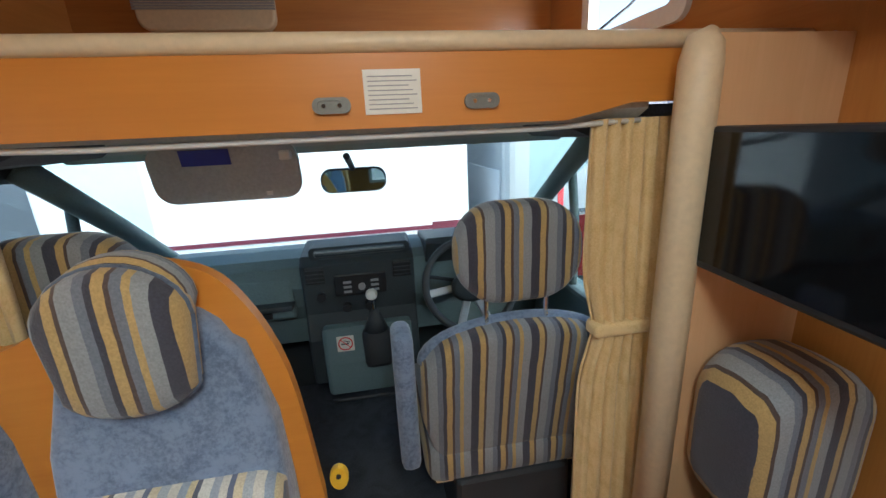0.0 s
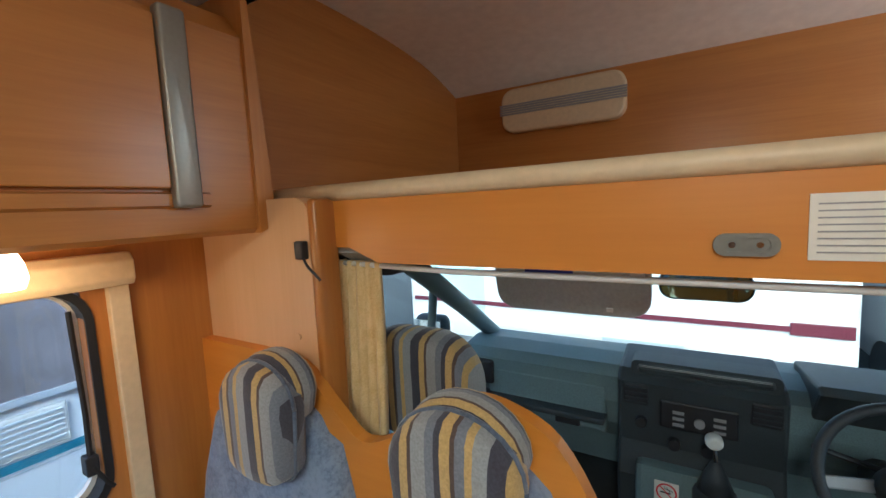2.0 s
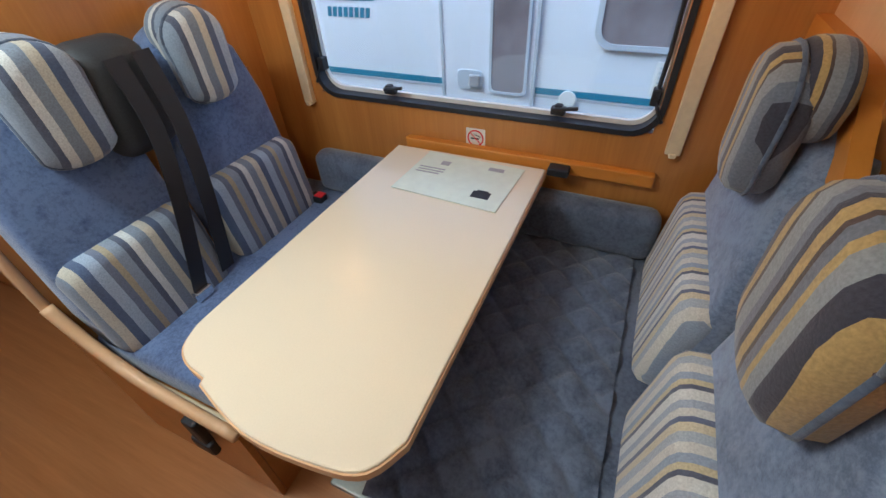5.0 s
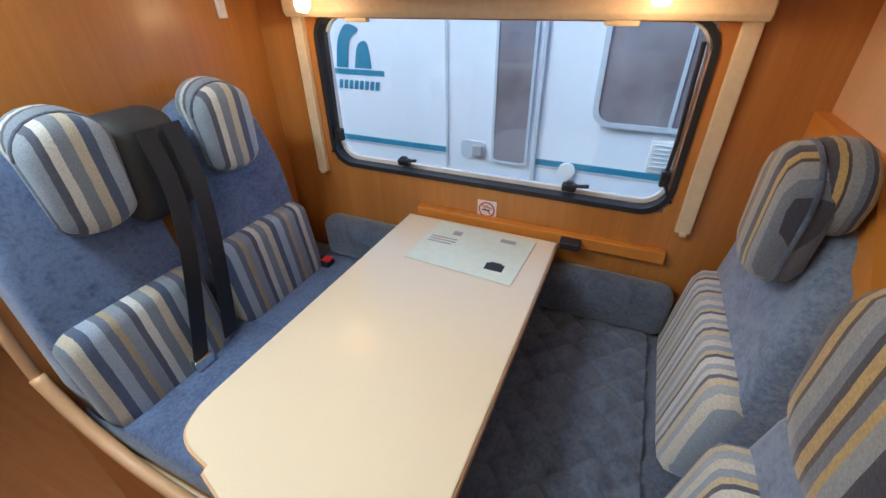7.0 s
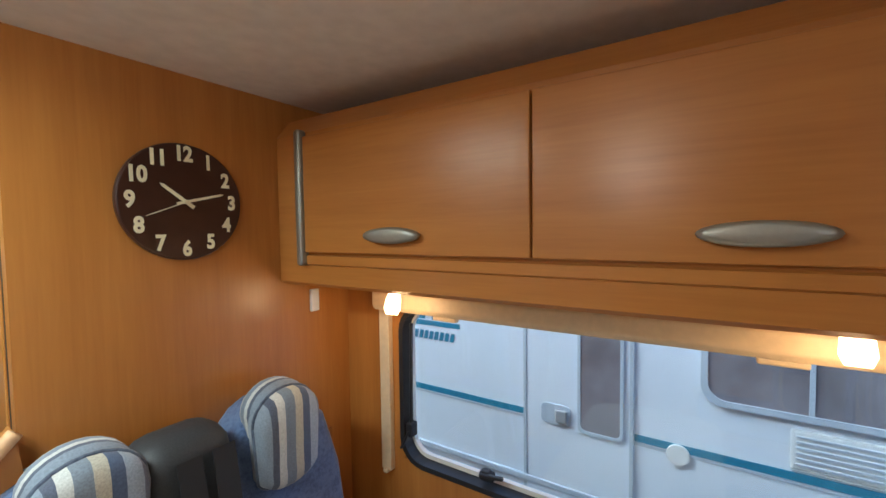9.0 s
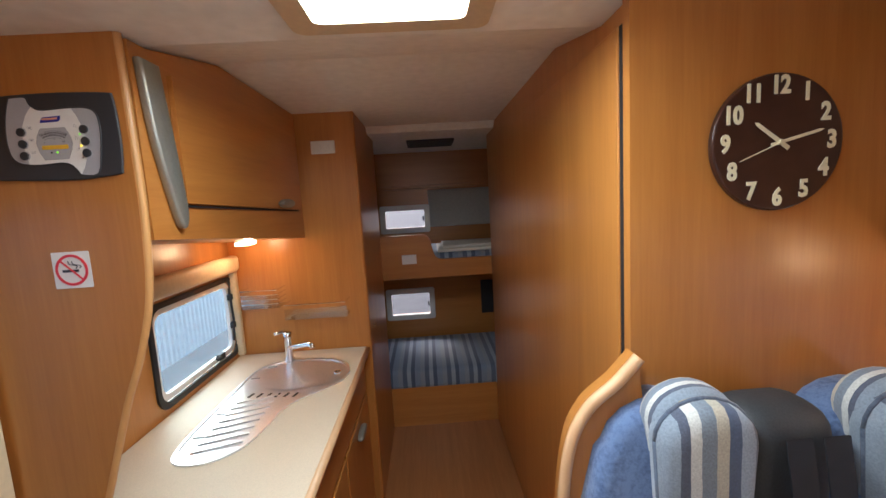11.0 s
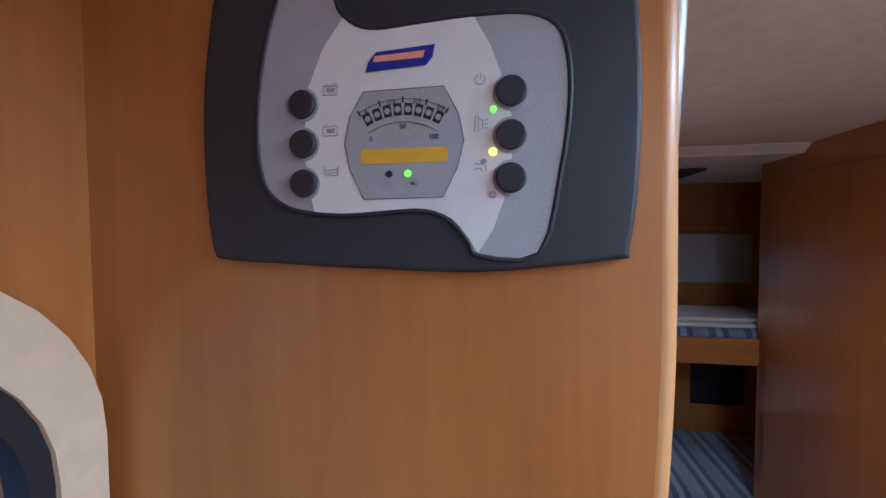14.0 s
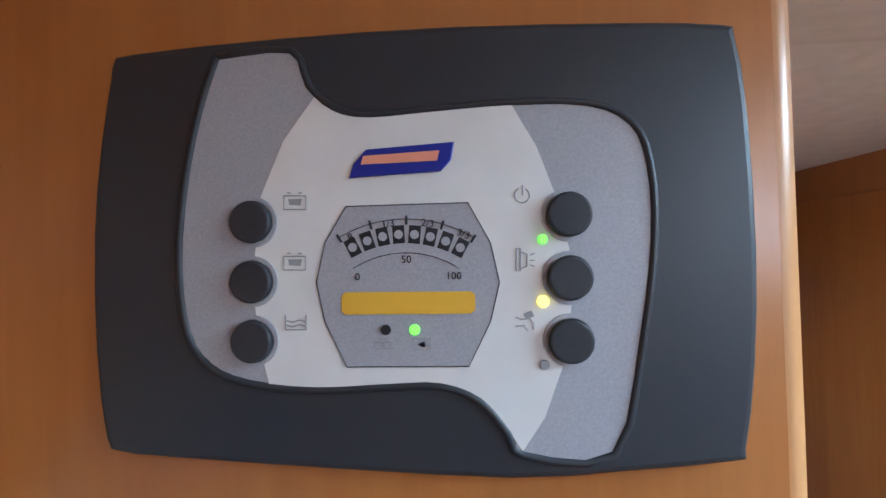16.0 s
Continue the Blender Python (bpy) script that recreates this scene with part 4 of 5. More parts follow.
gear = thing("gear_lever", (-0.01, 2.50, 0.56), "gear lever with a white-topped knob and black gaiter", "gear lever")
part("gaiter", join(moved(tube([(0, 0, 0), (0, 0, 0.05), (0, -0.01, 0.10)], [0.055, 0.035, 0.014], 14), pose(-0.01, 2.56, 0.55)), box((-0.075, 2.53, 0.36), (0.055, 2.60, 0.56), 0.03)), M_CHAR, gear, "", True)
part("shaft", tube([(-0.01, 2.55, 0.64), (-0.013, 2.55, 0.70)], 0.008), M_CHROME, gear)
part("knob", moved(pillow(ellipse(0, 0, 0.026, 0.022, 16), "y", -0.026, 0.026, 0.9), pose(-0.016, 2.55, 0.72)), M_WHITE, gear, "white gear knob", True)
part("tray_rail", tube(spline([(-0.20, 2.50, 0.26), (-0.20, 2.47, 0.27), (0.06, 2.47, 0.27), (0.06, 2.50, 0.26)], 3), 0.008), M_DARK, gear)

wheel = thing("steering_wheel", (0.40, 2.45, 0.76), "dark three-spoke steering wheel with silver inserts", "steering wheel")
WM = Matrix.Translation((0.40, 2.43, 0.765)) @ Matrix.Rotation(radians(62), 4, "X")
part("rim", moved(tube([(0.19 * math.cos(a * math.pi / 20), 0.19 * math.sin(a * math.pi / 20), 0) for a in range(41)], 0.0155, 10), WM), M_CHAR, wheel, "", True)
part("hub", moved(pillow(ellipse(0, -0.01, 0.085, 0.065, 24), "z", -0.03, 0.03, 0.5), WM), M_DASHDK, wheel, "airbag hub", True)
for a in (-8, 188, 250, 290):
    part("spoke", moved(box((0.06, -0.016, -0.012), (0.185, 0.016, 0.008), 0.005), WM @ Matrix.Rotation(radians(a), 4, "Z")), M_SILVER, wheel, "silver spoke insert")
part("column", tube([(0.40, 2.46, 0.75), (0.40, 2.66, 0.66)], 0.05, 12), M_DASHDK, wheel, "", True)
for s in (-1, 1):
    part("stalk", tube([(0.40 + s * 0.04, 2.50, 0.76), (0.40 + s * 0.19, 2.49, 0.80)], 0.008), M_DARK, wheel)

mirror = thing("rear_view_mirror", (-0.045, 2.66, 1.16), "oval interior rear-view mirror hung from the windscreen", "mirror")
part("housing", prism(rrect(-0.185, 1.15, 0.095, 1.255, 0.045, 8), "y", 2.68, 2.72, 0.01), M_DARK, mirror)
part("glass", prism(rrect(-0.178, 1.157, 0.088, 1.248, 0.042, 8), "y", 2.677, 2.681), M_MIRROR, mirror, "mirror glass")
part("stem", tube([(-0.045, 2.70, 1.25), (-0.045, 2.40, 1.30), (-0.045, 2.25, 1.325)], 0.012), M_DARK, mirror)


def visor(x0, x1, with_label):
    v = thing("sun_visor", ((x0 + x1) / 2, 2.1, 1.34), "grey fabric sun visor folded down at the windscreen", "sun visor", group="sun visors")
    part("flap", moved(prism(rrect(x0, -0.165, x1, 0.0, 0.05, 6), "y", -0.010, 0.010, 0.004), pose(0, 2.08, 1.385, 14)), M_LINER, v)
    if with_label:
        part("warning_label", moved(box((-0.47, -0.014, -0.055), (-0.345, -0.0105, -0.012)), pose(0, 2.08, 1.385, 14)), M_BLUEPR, v, "dark blue warning label")
        part("mirror_catch", moved(box((-0.27, -0.016, -0.15), (-0.255, -0.0105, -0.14)), pose(0, 2.08, 1.385, 14)), M_WHITE, v)
    part("clip", box((x1 - 0.04, 2.03, 1.335), (x1 - 0.01, 2.06, 1.36), 0.004), M_WHITE, v)


visor(-0.56, -0.17, True)


def cab_seat(cx, name_label, arm_side):
    seat = thing("cab_armchair", (cx, 2.05, 0.0), name_label, "armchair", group="cab armchairs")
    w = 0.29
    part("pedestal", box((cx - 0.2, 1.90, -0.02), (cx + 0.2, 2.35, 0.30), 0.02), M_CHAR, seat)
    part("cushion", box((cx - w, 1.88, 0.30), (cx + w, 2.42, 0.46), 0.05, 3), M_WARM, seat, "", True)
    bm = prism([(cx - w * 0.88, 0.40), (cx + w * 0.88, 0.40), (cx + w, 0.55), (cx + w * 0.98, 0.76)] + [(cx + w * 0.9 * math.cos(radians(a)) ** 1 * (1 if a < 90 else 1), 0.775 + 0.085 * math.sin(radians(a))) for a in range(15, 166, 15)] + [(cx - w * 0.98, 0.76), (cx - w, 0.55)], "y", -0.065, 0.065, 0.04, 4)
    for v in bm.verts:
        v.co.y += 1.95 - (v.co.z - 0.4) * 0.16
    part("backrest", bm, M_WARM, seat, "", True)
    part("piping", moved(tube([(cx + w * 0.93 * math.cos(radians(a)), 0, 0.745 + 0.10 * math.sin(radians(a))) for a in range(0, 181, 10)], 0.028, 10), pose(0, 1.905, 0)), M_GREYBLUE, seat, "grey-blue plush top roll", True)
    bm = pillow(rrect(cx - 0.18, 0.925, cx + 0.18, 1.205, 0.125, 8), "y", 1.83, 1.95, 0.6)
    part("headrest", bm, M_WARM, seat, "striped rounded headrest", True)
    for s in (-0.09, 0.09):
        part("headrest_post", tube([(cx + s, 1.89, 0.82), (cx + s, 1.89, 0.96)], 0.007), M_CHROME, seat)
    ax = cx + arm_side * (w + 0.045)
    part("armrest", box((ax - 0.03, 1.86, 0.40), (ax + 0.03, 1.99, 0.855), 0.025, 3), M_GREYBLUE, seat, "folded-up grey armrest", True)
    part("skirt", box((cx - w * 0.9, 1.93, 0.27), (cx + w * 0.9, 1.96, 0.36), 0.01), M_CREAM, seat, "pale plastic skirt")


cab_seat(0.405, "striped fabric driver seat with headrest and folded armrest", -1)
cab_seat(-0.70, "striped fabric passenger seat seen over the partition", 1)
yb = thing("yellow_toggle", (-0.13, 1.70, 0.50), "small yellow plastic tag hanging by the partition", "tag")
part("tag", prism(ellipse(-0.115, 0.60, 0.022, 0.032, 16), "y", 1.68, 1.70, 0.003), M_YELLOW, yb)
part("eye", prism(ellipse(-0.115, 0.61, 0.006, 0.006, 10), "y", 1.676, 1.681), M_INK, yb)


def curtain(x0t, x1t, x0b, x1b, z0, z1, tie, label, y=1.755):
    c = thing("cab_curtain", ((x0t + x1t) / 2, y, z0), label, "curtain", group="cab curtains")
    bm = bmesh.new()
    nx, nz = 60, 24
    grid = []
    for j in range(nz + 1):
        z = z1 + (z0 - z1) * j / nz
        k = j / nz
        a, b = x0t + (x0b - x0t) * k, x1t + (x1b - x1t) * k
        if tie:
            pinch = math.exp(-((z - tie) / 0.10) ** 2) * 0.035
            a, b = a + pinch, b - pinch * 0.4
        grid.append([bm.verts.new((a + (b - a) * i / nx, y + 0.016 * math.sin(i * 0.62 + 0.4 * math.sin(k * 5)) + 0.006 * math.sin(i * 2.3 + k * 3), z)) for i in range(nx + 1)])
    for r, q in zip(grid, grid[1:]):
        for i in range(nx):
            bm.faces.new((r[i], r[i + 1], q[i + 1], q[i]))
    ob = part("cloth", bm, M_CURTAIN, c, "", True)
    so = ob.modifiers.new("thickness", "SOLIDIFY")
    so.thickness = 0.004
    if tie:
        part("tieback", box((x0b + 0.03, y - 0.03, tie - 0.02), (x1b - 0.0, y + 0.03, tie + 0.02), 0.012, 3), M_CURTAIN, c, "ochre cloth tieback", True)


curtain(0.535, 0.725, 0.53, 0.77, 0.20, 1.40, 0.87, "ochre pleated cab curtain tied back beside the driver seat")
curtain(-0.845, -0.685, -0.87, -0.72, 0.60, 1.40, 0, "ochre gathered cab curtain beside the pale panel")
rail = solid("curtain_rail", tube([(-0.80, 1.745, 1.395), (-0.5, 1.745, 1.385), (0.4, 1.745, 1.385), (0.66, 1.745, 1.395)], 0.006), M_WHITE, "thin white curtain rail behind the beam", "rail", smooth=True)
vent = thing("niche_vent_light", (-0.61, 3.12, 1.86), "cream oblong lamp with a ribbed bronze band on the niche wall", "lamp")
part("housing", prism(rrect(-0.92, 1.872, -0.335, 2.085, 0.06), "y", 3.06, 3.121, 0.012), M_CREAM, vent)
part("ribbed_band", join(*[box((-0.925, 3.053, 1.958 + k * 0.011), (-0.33, 3.062, 1.965 + k * 0.011)) for k in range(5)]), M_GREYINK, vent, "bronze ribbed band")
nw = tagged(new("window_3"), "small white-framed window in the sleeping niche with a dark stay", "window", "", "structure")
ROOT[nw.name] = Vector((0, 0, 0))
part("window_frame", ring(rrect(2.10, 1.69, 2.75, 2.07, 0.05), rrect(2.16, 1.75, 2.69, 2.01, 0.04), "x", XR - 0.02, XR + 0.02), M_WHITE, nw)
part("stay_arm", tube([(XR - 0.01, 2.65, 1.76), (XR - 0.02, 2.4, 1.80), (XR - 0.03, 2.2, 1.86)], 0.006, 6), M_DARK, nw)

# ---- right side behind the driver ----
bulk = thing("side_bulkhead", (0.85, 1.64, 0), "pale beech bulkhead panel with a rounded cream edge post", "partition")
part("panel", box((0.70, 1.62, 0.0), (XR, 1.66, 1.55)), M_PALE, bulk)
part("edge_post", tube([(0.70, 1.64, 0.0), (0.70, 1.64, 1.50), (0.705, 1.64, 1.54), (0.72, 1.64, 1.56)], [0.042, 0.042, 0.036, 0.012], 14), M_CREAM, bulk, "rounded cream edge post", True)
tv = thing("television", (0.72, 1.35, 1.09), "small black flat television on a wall arm", "television")
TM = Matrix.Translation((0.735, 1.36, 1.225)) @ Matrix.Rotation(radians(86), 4, "Z")
part("housing", moved(box((-0.25, -0.006, -0.15), (0.25, 0.035, 0.15), 0.008), TM), M_DARK, tv)
part("screen", moved(box((-0.238, 0.034, -0.132), (0.238, 0.0365, 0.138)), TM), M_TV, tv, "glossy black screen")
part("arm", tube([(0.76, 1.36, 1.22), (0.90, 1.40, 1.22), (XR, 1.40, 1.22)], 0.014), M_DARK, tv)
slock = thing("side_locker", (0.9, 1.2, 1.62), "short brown beech overhead locker above the television", "cabinet")
part("body", prism([(XR, 1.60), (0.84, 1.60), (0.81, 1.63), (0.81, 1.97), (XR, 1.995)], "y", 0.62, 1.60), M_WOODY, slock)
part("door", box((0.797, 0.66, 1.66), (0.809, 1.56, 1.95), 0.003), M_WOODY, slock)
sseat = thing("side_armchair", (0.88, 1.30, 0), "single seat with a striped padded backrest against the bulkhead", "armchair")
part("base", box((0.66, 1.02, 0.0), (XR, 1.60, 0.36)), M_WOODX, sseat)
part("cushion", box((0.66, 1.0, 0.36), (XR - 0.005, 1.52, 0.48), 0.03, 3), M_BLUE, sseat, "", True)
part("backrest", pillow(rrect(0.745, 0.46, XR - 0.005, 0.89, 0.12, 8), "y", 1.40, 1.61, 0.5), M_WARM, sseat, "striped backrest cushion", True)

# ---- entrance door ----
door = tagged(new("door_1"), "cream-framed entrance door window with a black gasket", "door", "", "structure")
ROOT[door.name] = Vector((0, 0, 0))
part("window_frame", ring(rrect(-0.062, 0.88, 0.50, 1.730, 0.13, 8), rrect(-0.032, 0.93, 0.462, 1.692, 0.11, 8), "x", XR - 0.022, XR + 0.02), M_CREAM, door)
part("gasket", ring(rrect(-0.033, 0.929, 0.463, 1.693, 0.11, 8), rrect(-0.019, 0.945, 0.45, 1.677, 0.10, 8), "x", XR - 0.018, XR + 0.002), M_DARK, door, "black rubber gasket")
part("pane", box((XR + 0.024, -0.05, 0.92), (XR + 0.028, 0.47, 1.71)), M_GLASS, door).visible_shadow = False

# ---- kitchen ----
PY = -0.074
kpanel = thing("kitchen_partition", (0.85, -0.09, 0), "beech partition panel with a curved front edge beside the door", "partition")
edge = spline([(0.664, 2.015), (0.661, 1.80), (0.661, 1.63), (0.674, 1.46), (0.708, 1.33), (0.757, 1.206), (0.80, 1.08), (0.86, 0.90)], 5)
part("panel", prism([(XR, 2.015)] + edge + [(XR, 0.90)], "y", PY - 0.022, PY), M_WOOD, kpanel)
part("edge_strip", tube([(x - 0.002, PY - 0.010, z) for x, z in edge], 0.0095, 8), M_EDGE, kpanel, "lighter beech rounded edge strip", True)
kbase = thing("kitchen_base_cabinet", (0.72, -0.66, 0), "beech kitchen base cabinet under the sink", "cabinet")
part("body", box((0.425, -1.225, 0.0), (XR, PY - 0.024, 0.868)), M_WOOD, kbase)
for y0, y1 in ((-1.20, -0.66), (-0.645, -0.11)):
    d = part("door", box((0.408, y0, 0.08), (0.425, y1, 0.66), 0.003), M_WOOD, kbase)
    bow_handle(d, (y0 + y1) / 2, 0.60, 0.408, 0.14, -1)
part("drawer_front", box((0.408, -1.20, 0.68), (0.425, -0.11, 0.85), 0.003), M_WOODY, kbase)
wt = thing("kitchen_worktop", (0.72, -0.66, 0.868), "cream laminate kitchen worktop with rounded edge", "worktop")
soften(part("top", box((0.392, -1.228, 0.868), (XR - 0.002, PY - 0.024, 0.90)), M_WORKTOP, wt), 0.008, 3)
part("edge_strip", tube([(0.391, -1.22, 0.884), (0.391, PY - 0.03, 0.884)], 0.0155, 10), M_PALE, wt, "pale wood edge strip", True)
sink = thing("sink", (0.62, -0.75, 0.90), "stainless steel sink with drainer set into the worktop", "sink")
so = spline([(0.42, -0.90), (0.45, -1.0), (0.54, -1.075), (0.68, -1.09), (0.80, -1.07), (0.86, -0.98), (0.87, -0.80), (0.87, -0.45), (0.84, -0.32), (0.74, -0.30), (0.66, -0.36), (0.625, -0.48), (0.61, -0.60), (0.56, -0.68), (0.48, -0.76), (0.43, -0.83)], 4)
sc = (0.68, -0.72)
part("rim", ring(so, [(sc[0] + (x - sc[0]) * 0.955, sc[1] + (y - sc[1]) * 0.965) for x, y in so], "z", 0.9005, 0.906), M_STEEL, sink)
part("drainer", prism([(sc[0] + (x - sc[0]) * 0.955, sc[1] + (y - sc[1]) * 0.965) for x, y in so], "z", 0.9002, 0.9018), M_STEEL, sink)
bowl = bmesh.new()
rings = [[bowl.verts.new((0.625 + rx * math.cos(a * math.pi / 18), -0.905 + ry * math.sin(a * math.pi / 18), z)) for a in range(36)] for rx, ry, z in ((0.185, 0.145, 0.9045), (0.178, 0.138, 0.9042), (0.165, 0.127, 0.9032), (0.10, 0.08, 0.9026))]
for p, q in zip(rings, rings[1:]):
    for i in range(36):
        bowl.faces.new((p[i], p[(i + 1) % 36], q[(i + 1) % 36], q[i]))
bowl.faces.new(rings[-1])
bmesh.ops.recalc_face_normals(bowl, faces=bowl.faces)
part("bowl", bowl, M_STEEL, sink, "", True)
part("drain", join(prism(ellipse(0.475, -0.905, 0.016, 0.016, 16), "z", 0.903, 0.9075), ), M_CHROME, sink)
part("drain_hole", prism(ellipse(0.475, -0.905, 0.010, 0.010, 16), "z", 0.9075, 0.908), M_INK, sink)
for k in range(8):
    part("drainer_rib", moved(box((-0.075, -0.006, 0), (0.075, 0.006, 0.005), 0.002), pose(0.74, -0.70 + k * 0.045, 0.9018, 0, 0, 18)), M_STEEL, sink)
for x, y in ((0.80, -1.02), (0.83, -0.9), (0.83, -0.6), (0.83, -0.45)):
    part("clip_mark", prism(rrect(x - 0.02, y - 0.006, x + 0.02, y + 0.006, 0.005, 3), "z", 0.9018, 0.9035), M_GREYINK, sink)
# black bars laid on the drainer, their colour standing for shade in its slots
for k in range(6):
    part("slot_shade_bar", moved(box((-0.005, -0.017, 0), (0.005, 0.017, 0.0022), 0.0008), pose(0.78 - k * 0.036, -0.735 + k * 0.004, 0.9017, 0, 0, -18)), M_INK, sink, "black bar standing for the shade in a drainer slot")
tap = thing("tap", (0.74, -1.09, 0.90), "chrome mixer tap with a side lever at the sink", "tap")
part("body", tube([(0.74, -1.085, 0.90), (0.74, -1.085, 0.93), (0.74, -1.083, 1.02), (0.738, -1.08, 1.045)], [0.024, 0.019, 0.018, 0.021], 14), M_CHROME, tap, "", True)
part("spout", tube(spline([(0.735, -1.08, 0.975), (0.70, -1.04, 0.985), (0.63, -0.99, 1.01), (0.60, -0.97, 1.015), (0.592, -0.965, 1.0)], 4), 0.012, 10), M_CHROME, tap, "", True)
part("lever", tube([(0.738, -1.08, 1.04), (0.755, -1.05, 1.06), (0.765, -1.0, 1.065)], 0.008, 8), M_CHROME, tap, "", True)

kup = thing("kitchen_overhead_cabinet", (0.84, -0.65, 1.5), "beech kitchen overhead cabinet with an arched lower rail", "cabinet")
low = spline([(-0.10, 1.575), (-0.35, 1.555), (-0.70, 1.525), (-1.0, 1.50), (-1.225, 1.48)], 5)
part("body", prism(low + [(-1.225, 2.075), (-0.50, 2.075), (-0.16, 2.005), (-0.10, 2.005)], "x", 0.654, XR), M_WOODY, kup)
kd = part("door", prism([(-0.225, 1.655), (-1.15, 1.622), (-1.15, 2.0), (-0.225, 1.965)], "x", 0.640, 0.653), M_WOODY, kup)
bow_handle(kd, -0.93, 1.65, 0.641, 0.16, -1)
# solid black strip: the shade of the gap below the door, put in as colour
part("gap_shade_strip", prism([(-0.225, 1.646), (-1.15, 1.613), (-1.15, 1.619), (-0.225, 1.652)], "x", 0.648, 0.6535), M_INK, kup, "black strip standing for the shaded gap below the door")
part("end_cap", prism(spline([(-0.105, 1.97), (-0.125, 1.80), (-0.165, 1.65), (-0.185, 1.60), (-0.205, 1.60), (-0.215, 1.65), (-0.195, 1.80), (-0.17, 1.97)], 4), "x", 0.632, 0.6535, 0.006), M_METAL, kup, "pewter curved end moulding", True)
klamp = thing("kitchen_lamp", (0.86, -1.05, 1.49), "warm strip lamp glowing under the kitchen cabinet", "lamp")
part("diffuser", box((0.84, -1.10, 1.475), (0.90, -1.0, 1.492), 0.005), M_LAMPGLASS, klamp)
kwin = tagged(new("window_4"), "black-framed kitchen window with cream blind and stay", "window", "", "structure")
ROOT[kwin.name] = Vector((0, 0, 0))
part("gasket", ring(rrect(-1.225, 0.92, -0.585, 1.315, 0.06), rrect(-1.203, 0.942, -0.607, 1.293, 0.05), "x", XR - 0.008, XR + 0.002), M_DARK, kwin, "black rubber gasket")
part("pane", box((XR + 0.026, -1.22, 0.925), (XR + 0.030, -0.59, 1.31)), M_HAZE, kwin)
part("inner_frame", ring(rrect(-1.20, 0.945, -0.61, 1.29, 0.05), rrect(-1.178, 0.967, -0.632, 1.268, 0.04), "x", XR + 0.004, XR + 0.022), M_WHITE, kwin, "white inner window frame")
part("stay_arm", join(tube([(XR - 0.01, -1.17, 1.26), (XR - 0.015, -1.175, 1.1), (XR - 0.01, -1.16, 1.0)], 0.006, 6), box((XR - 0.02, -1.185, 1.20), (XR, -1.16, 1.23), 0.003), box((XR - 0.02, -1.185, 1.06), (XR, -1.16, 1.09), 0.003)), M_DARK, kwin)
part("latch", join(box((XR - 0.02, -1.05, 0.955), (XR, -1.0, 0.985), 0.004), tube([(XR - 0.015, -1.02, 0.97), (XR - 0.03, -0.95, 0.985)], 0.006)), M_DARK, kwin)
part("blind_cassette", box((XR - 0.055, -1.225, 1.335), (XR, -0.52, 1.415), 0.02, 3), M_CREAM, kwin, "cream roller blind cassette", True)
part("blind_guide", box((XR - 0.035, -1.229, 0.905), (XR - 0.002, -1.195, 1.34), 0.008), M_CREAM, kwin, "cream blind guide")

tower = thing("kitchen_tower", (0.72, -1.6, 0), "tall beech tower unit at the end of the worktop", "cabinet")
part("front_panel", box((0.372, -1.25, 0.0), (XR, -1.23, ZR)), M_WOOD, tower)
part("side_panel", prism([(-1.98, 0.0), (-1.25, 0.0), (-1.25, ZR), (-1.66, ZR), (-1.70, ZB), (-1.98, ZB)], "x", 0.370, 0.39), M_WOOD, tower)
part("corner_strip", tube([(0.378, -1.238, 0.0), (0.378, -1.238, ZR)], 0.010, 8), M_WOOD, tower)
part("door_knob", prism(ellipse(-1.32, 0.98, 0.012, 0.012, 14), "x", 0.352, 0.371), M_CHROME, tower)
sw = thing("double_switch", (0.525, -1.23, 1.884), "white double rocker switch plate on the tower unit", "switch")
part("plate", box((0.468, -1.2299, 1.884), (0.583, -1.218, 1.946), 0.004), M_WHITE, sw)
for x in (0.505, 0.545):
    part("rocker", box((x - 0.012, -1.219, 1.900), (x + 0.012, -1.214, 1.930), 0.003), M_WHITE, sw)


def rack(x0, x1, z0, z1, bars, label):
    r = thing("acrylic_rack", ((x0 + x1) / 2, -1.23, z0), label, "rack", group="racks over the sink")
    part("tray", box((x0, -1.2295, z0), (x1, -1.13, z0 + 0.004)), M_CLEARRACK, r)
    part("front_lip", box((x0, -1.134, z0), (x1, -1.130, z0 + (z1 - z0) * 0.7)), M_CLEARRACK, r)
    for k in range(bars):
        z = z1 - k * 0.022
        part("rail", tube([(x0, -1.228, z), (x0 + 0.004, -1.125, z), (x1 - 0.004, -1.125, z), (x1, -1.228, z)], 0.003, 6), M_CHROME, r, "chrome rail")


rack(0.78, 0.96, 1.155, 1.245, 4, "clear acrylic spice rack with chrome rails on the tower")
rack(0.46, 0.76, 1.09, 1.165, 1, "clear acrylic glass shelf with one chrome rail")

# ---- bunk beds ----
bunk = thing("bunk_bed", (0, -2.35, 0), "dark beech bunk beds across the rear with striped mattresses", "bunk bed")
part("lower_front", box((XL, -2.02, 0.0), (XR, -2.0, 0.36)), M_WOODX, bunk)
lowm = part("lower_mattress", box((-0.97, YB + 0.01, 0.28), (XR - 0.01, -1.985, 0.43), 0.04, 3), M_BED, bunk, "blue striped lower mattress", True)
front_up = [(-0.98, 1.095), (0.42, 1.095), (0.42, 1.40), (0.10, 1.40)] + spline([(0.06, 1.395), (0.03, 1.36), (0.015, 1.29), (-0.01, 1.235), (-0.06, 1.222)], 4) + [(-0.98, 1.222)]
part("upper_front", prism(front_up, "y", -2.0, -1.975, 0.004), M_WOODX, bunk, "upper bunk board with a raised guard")
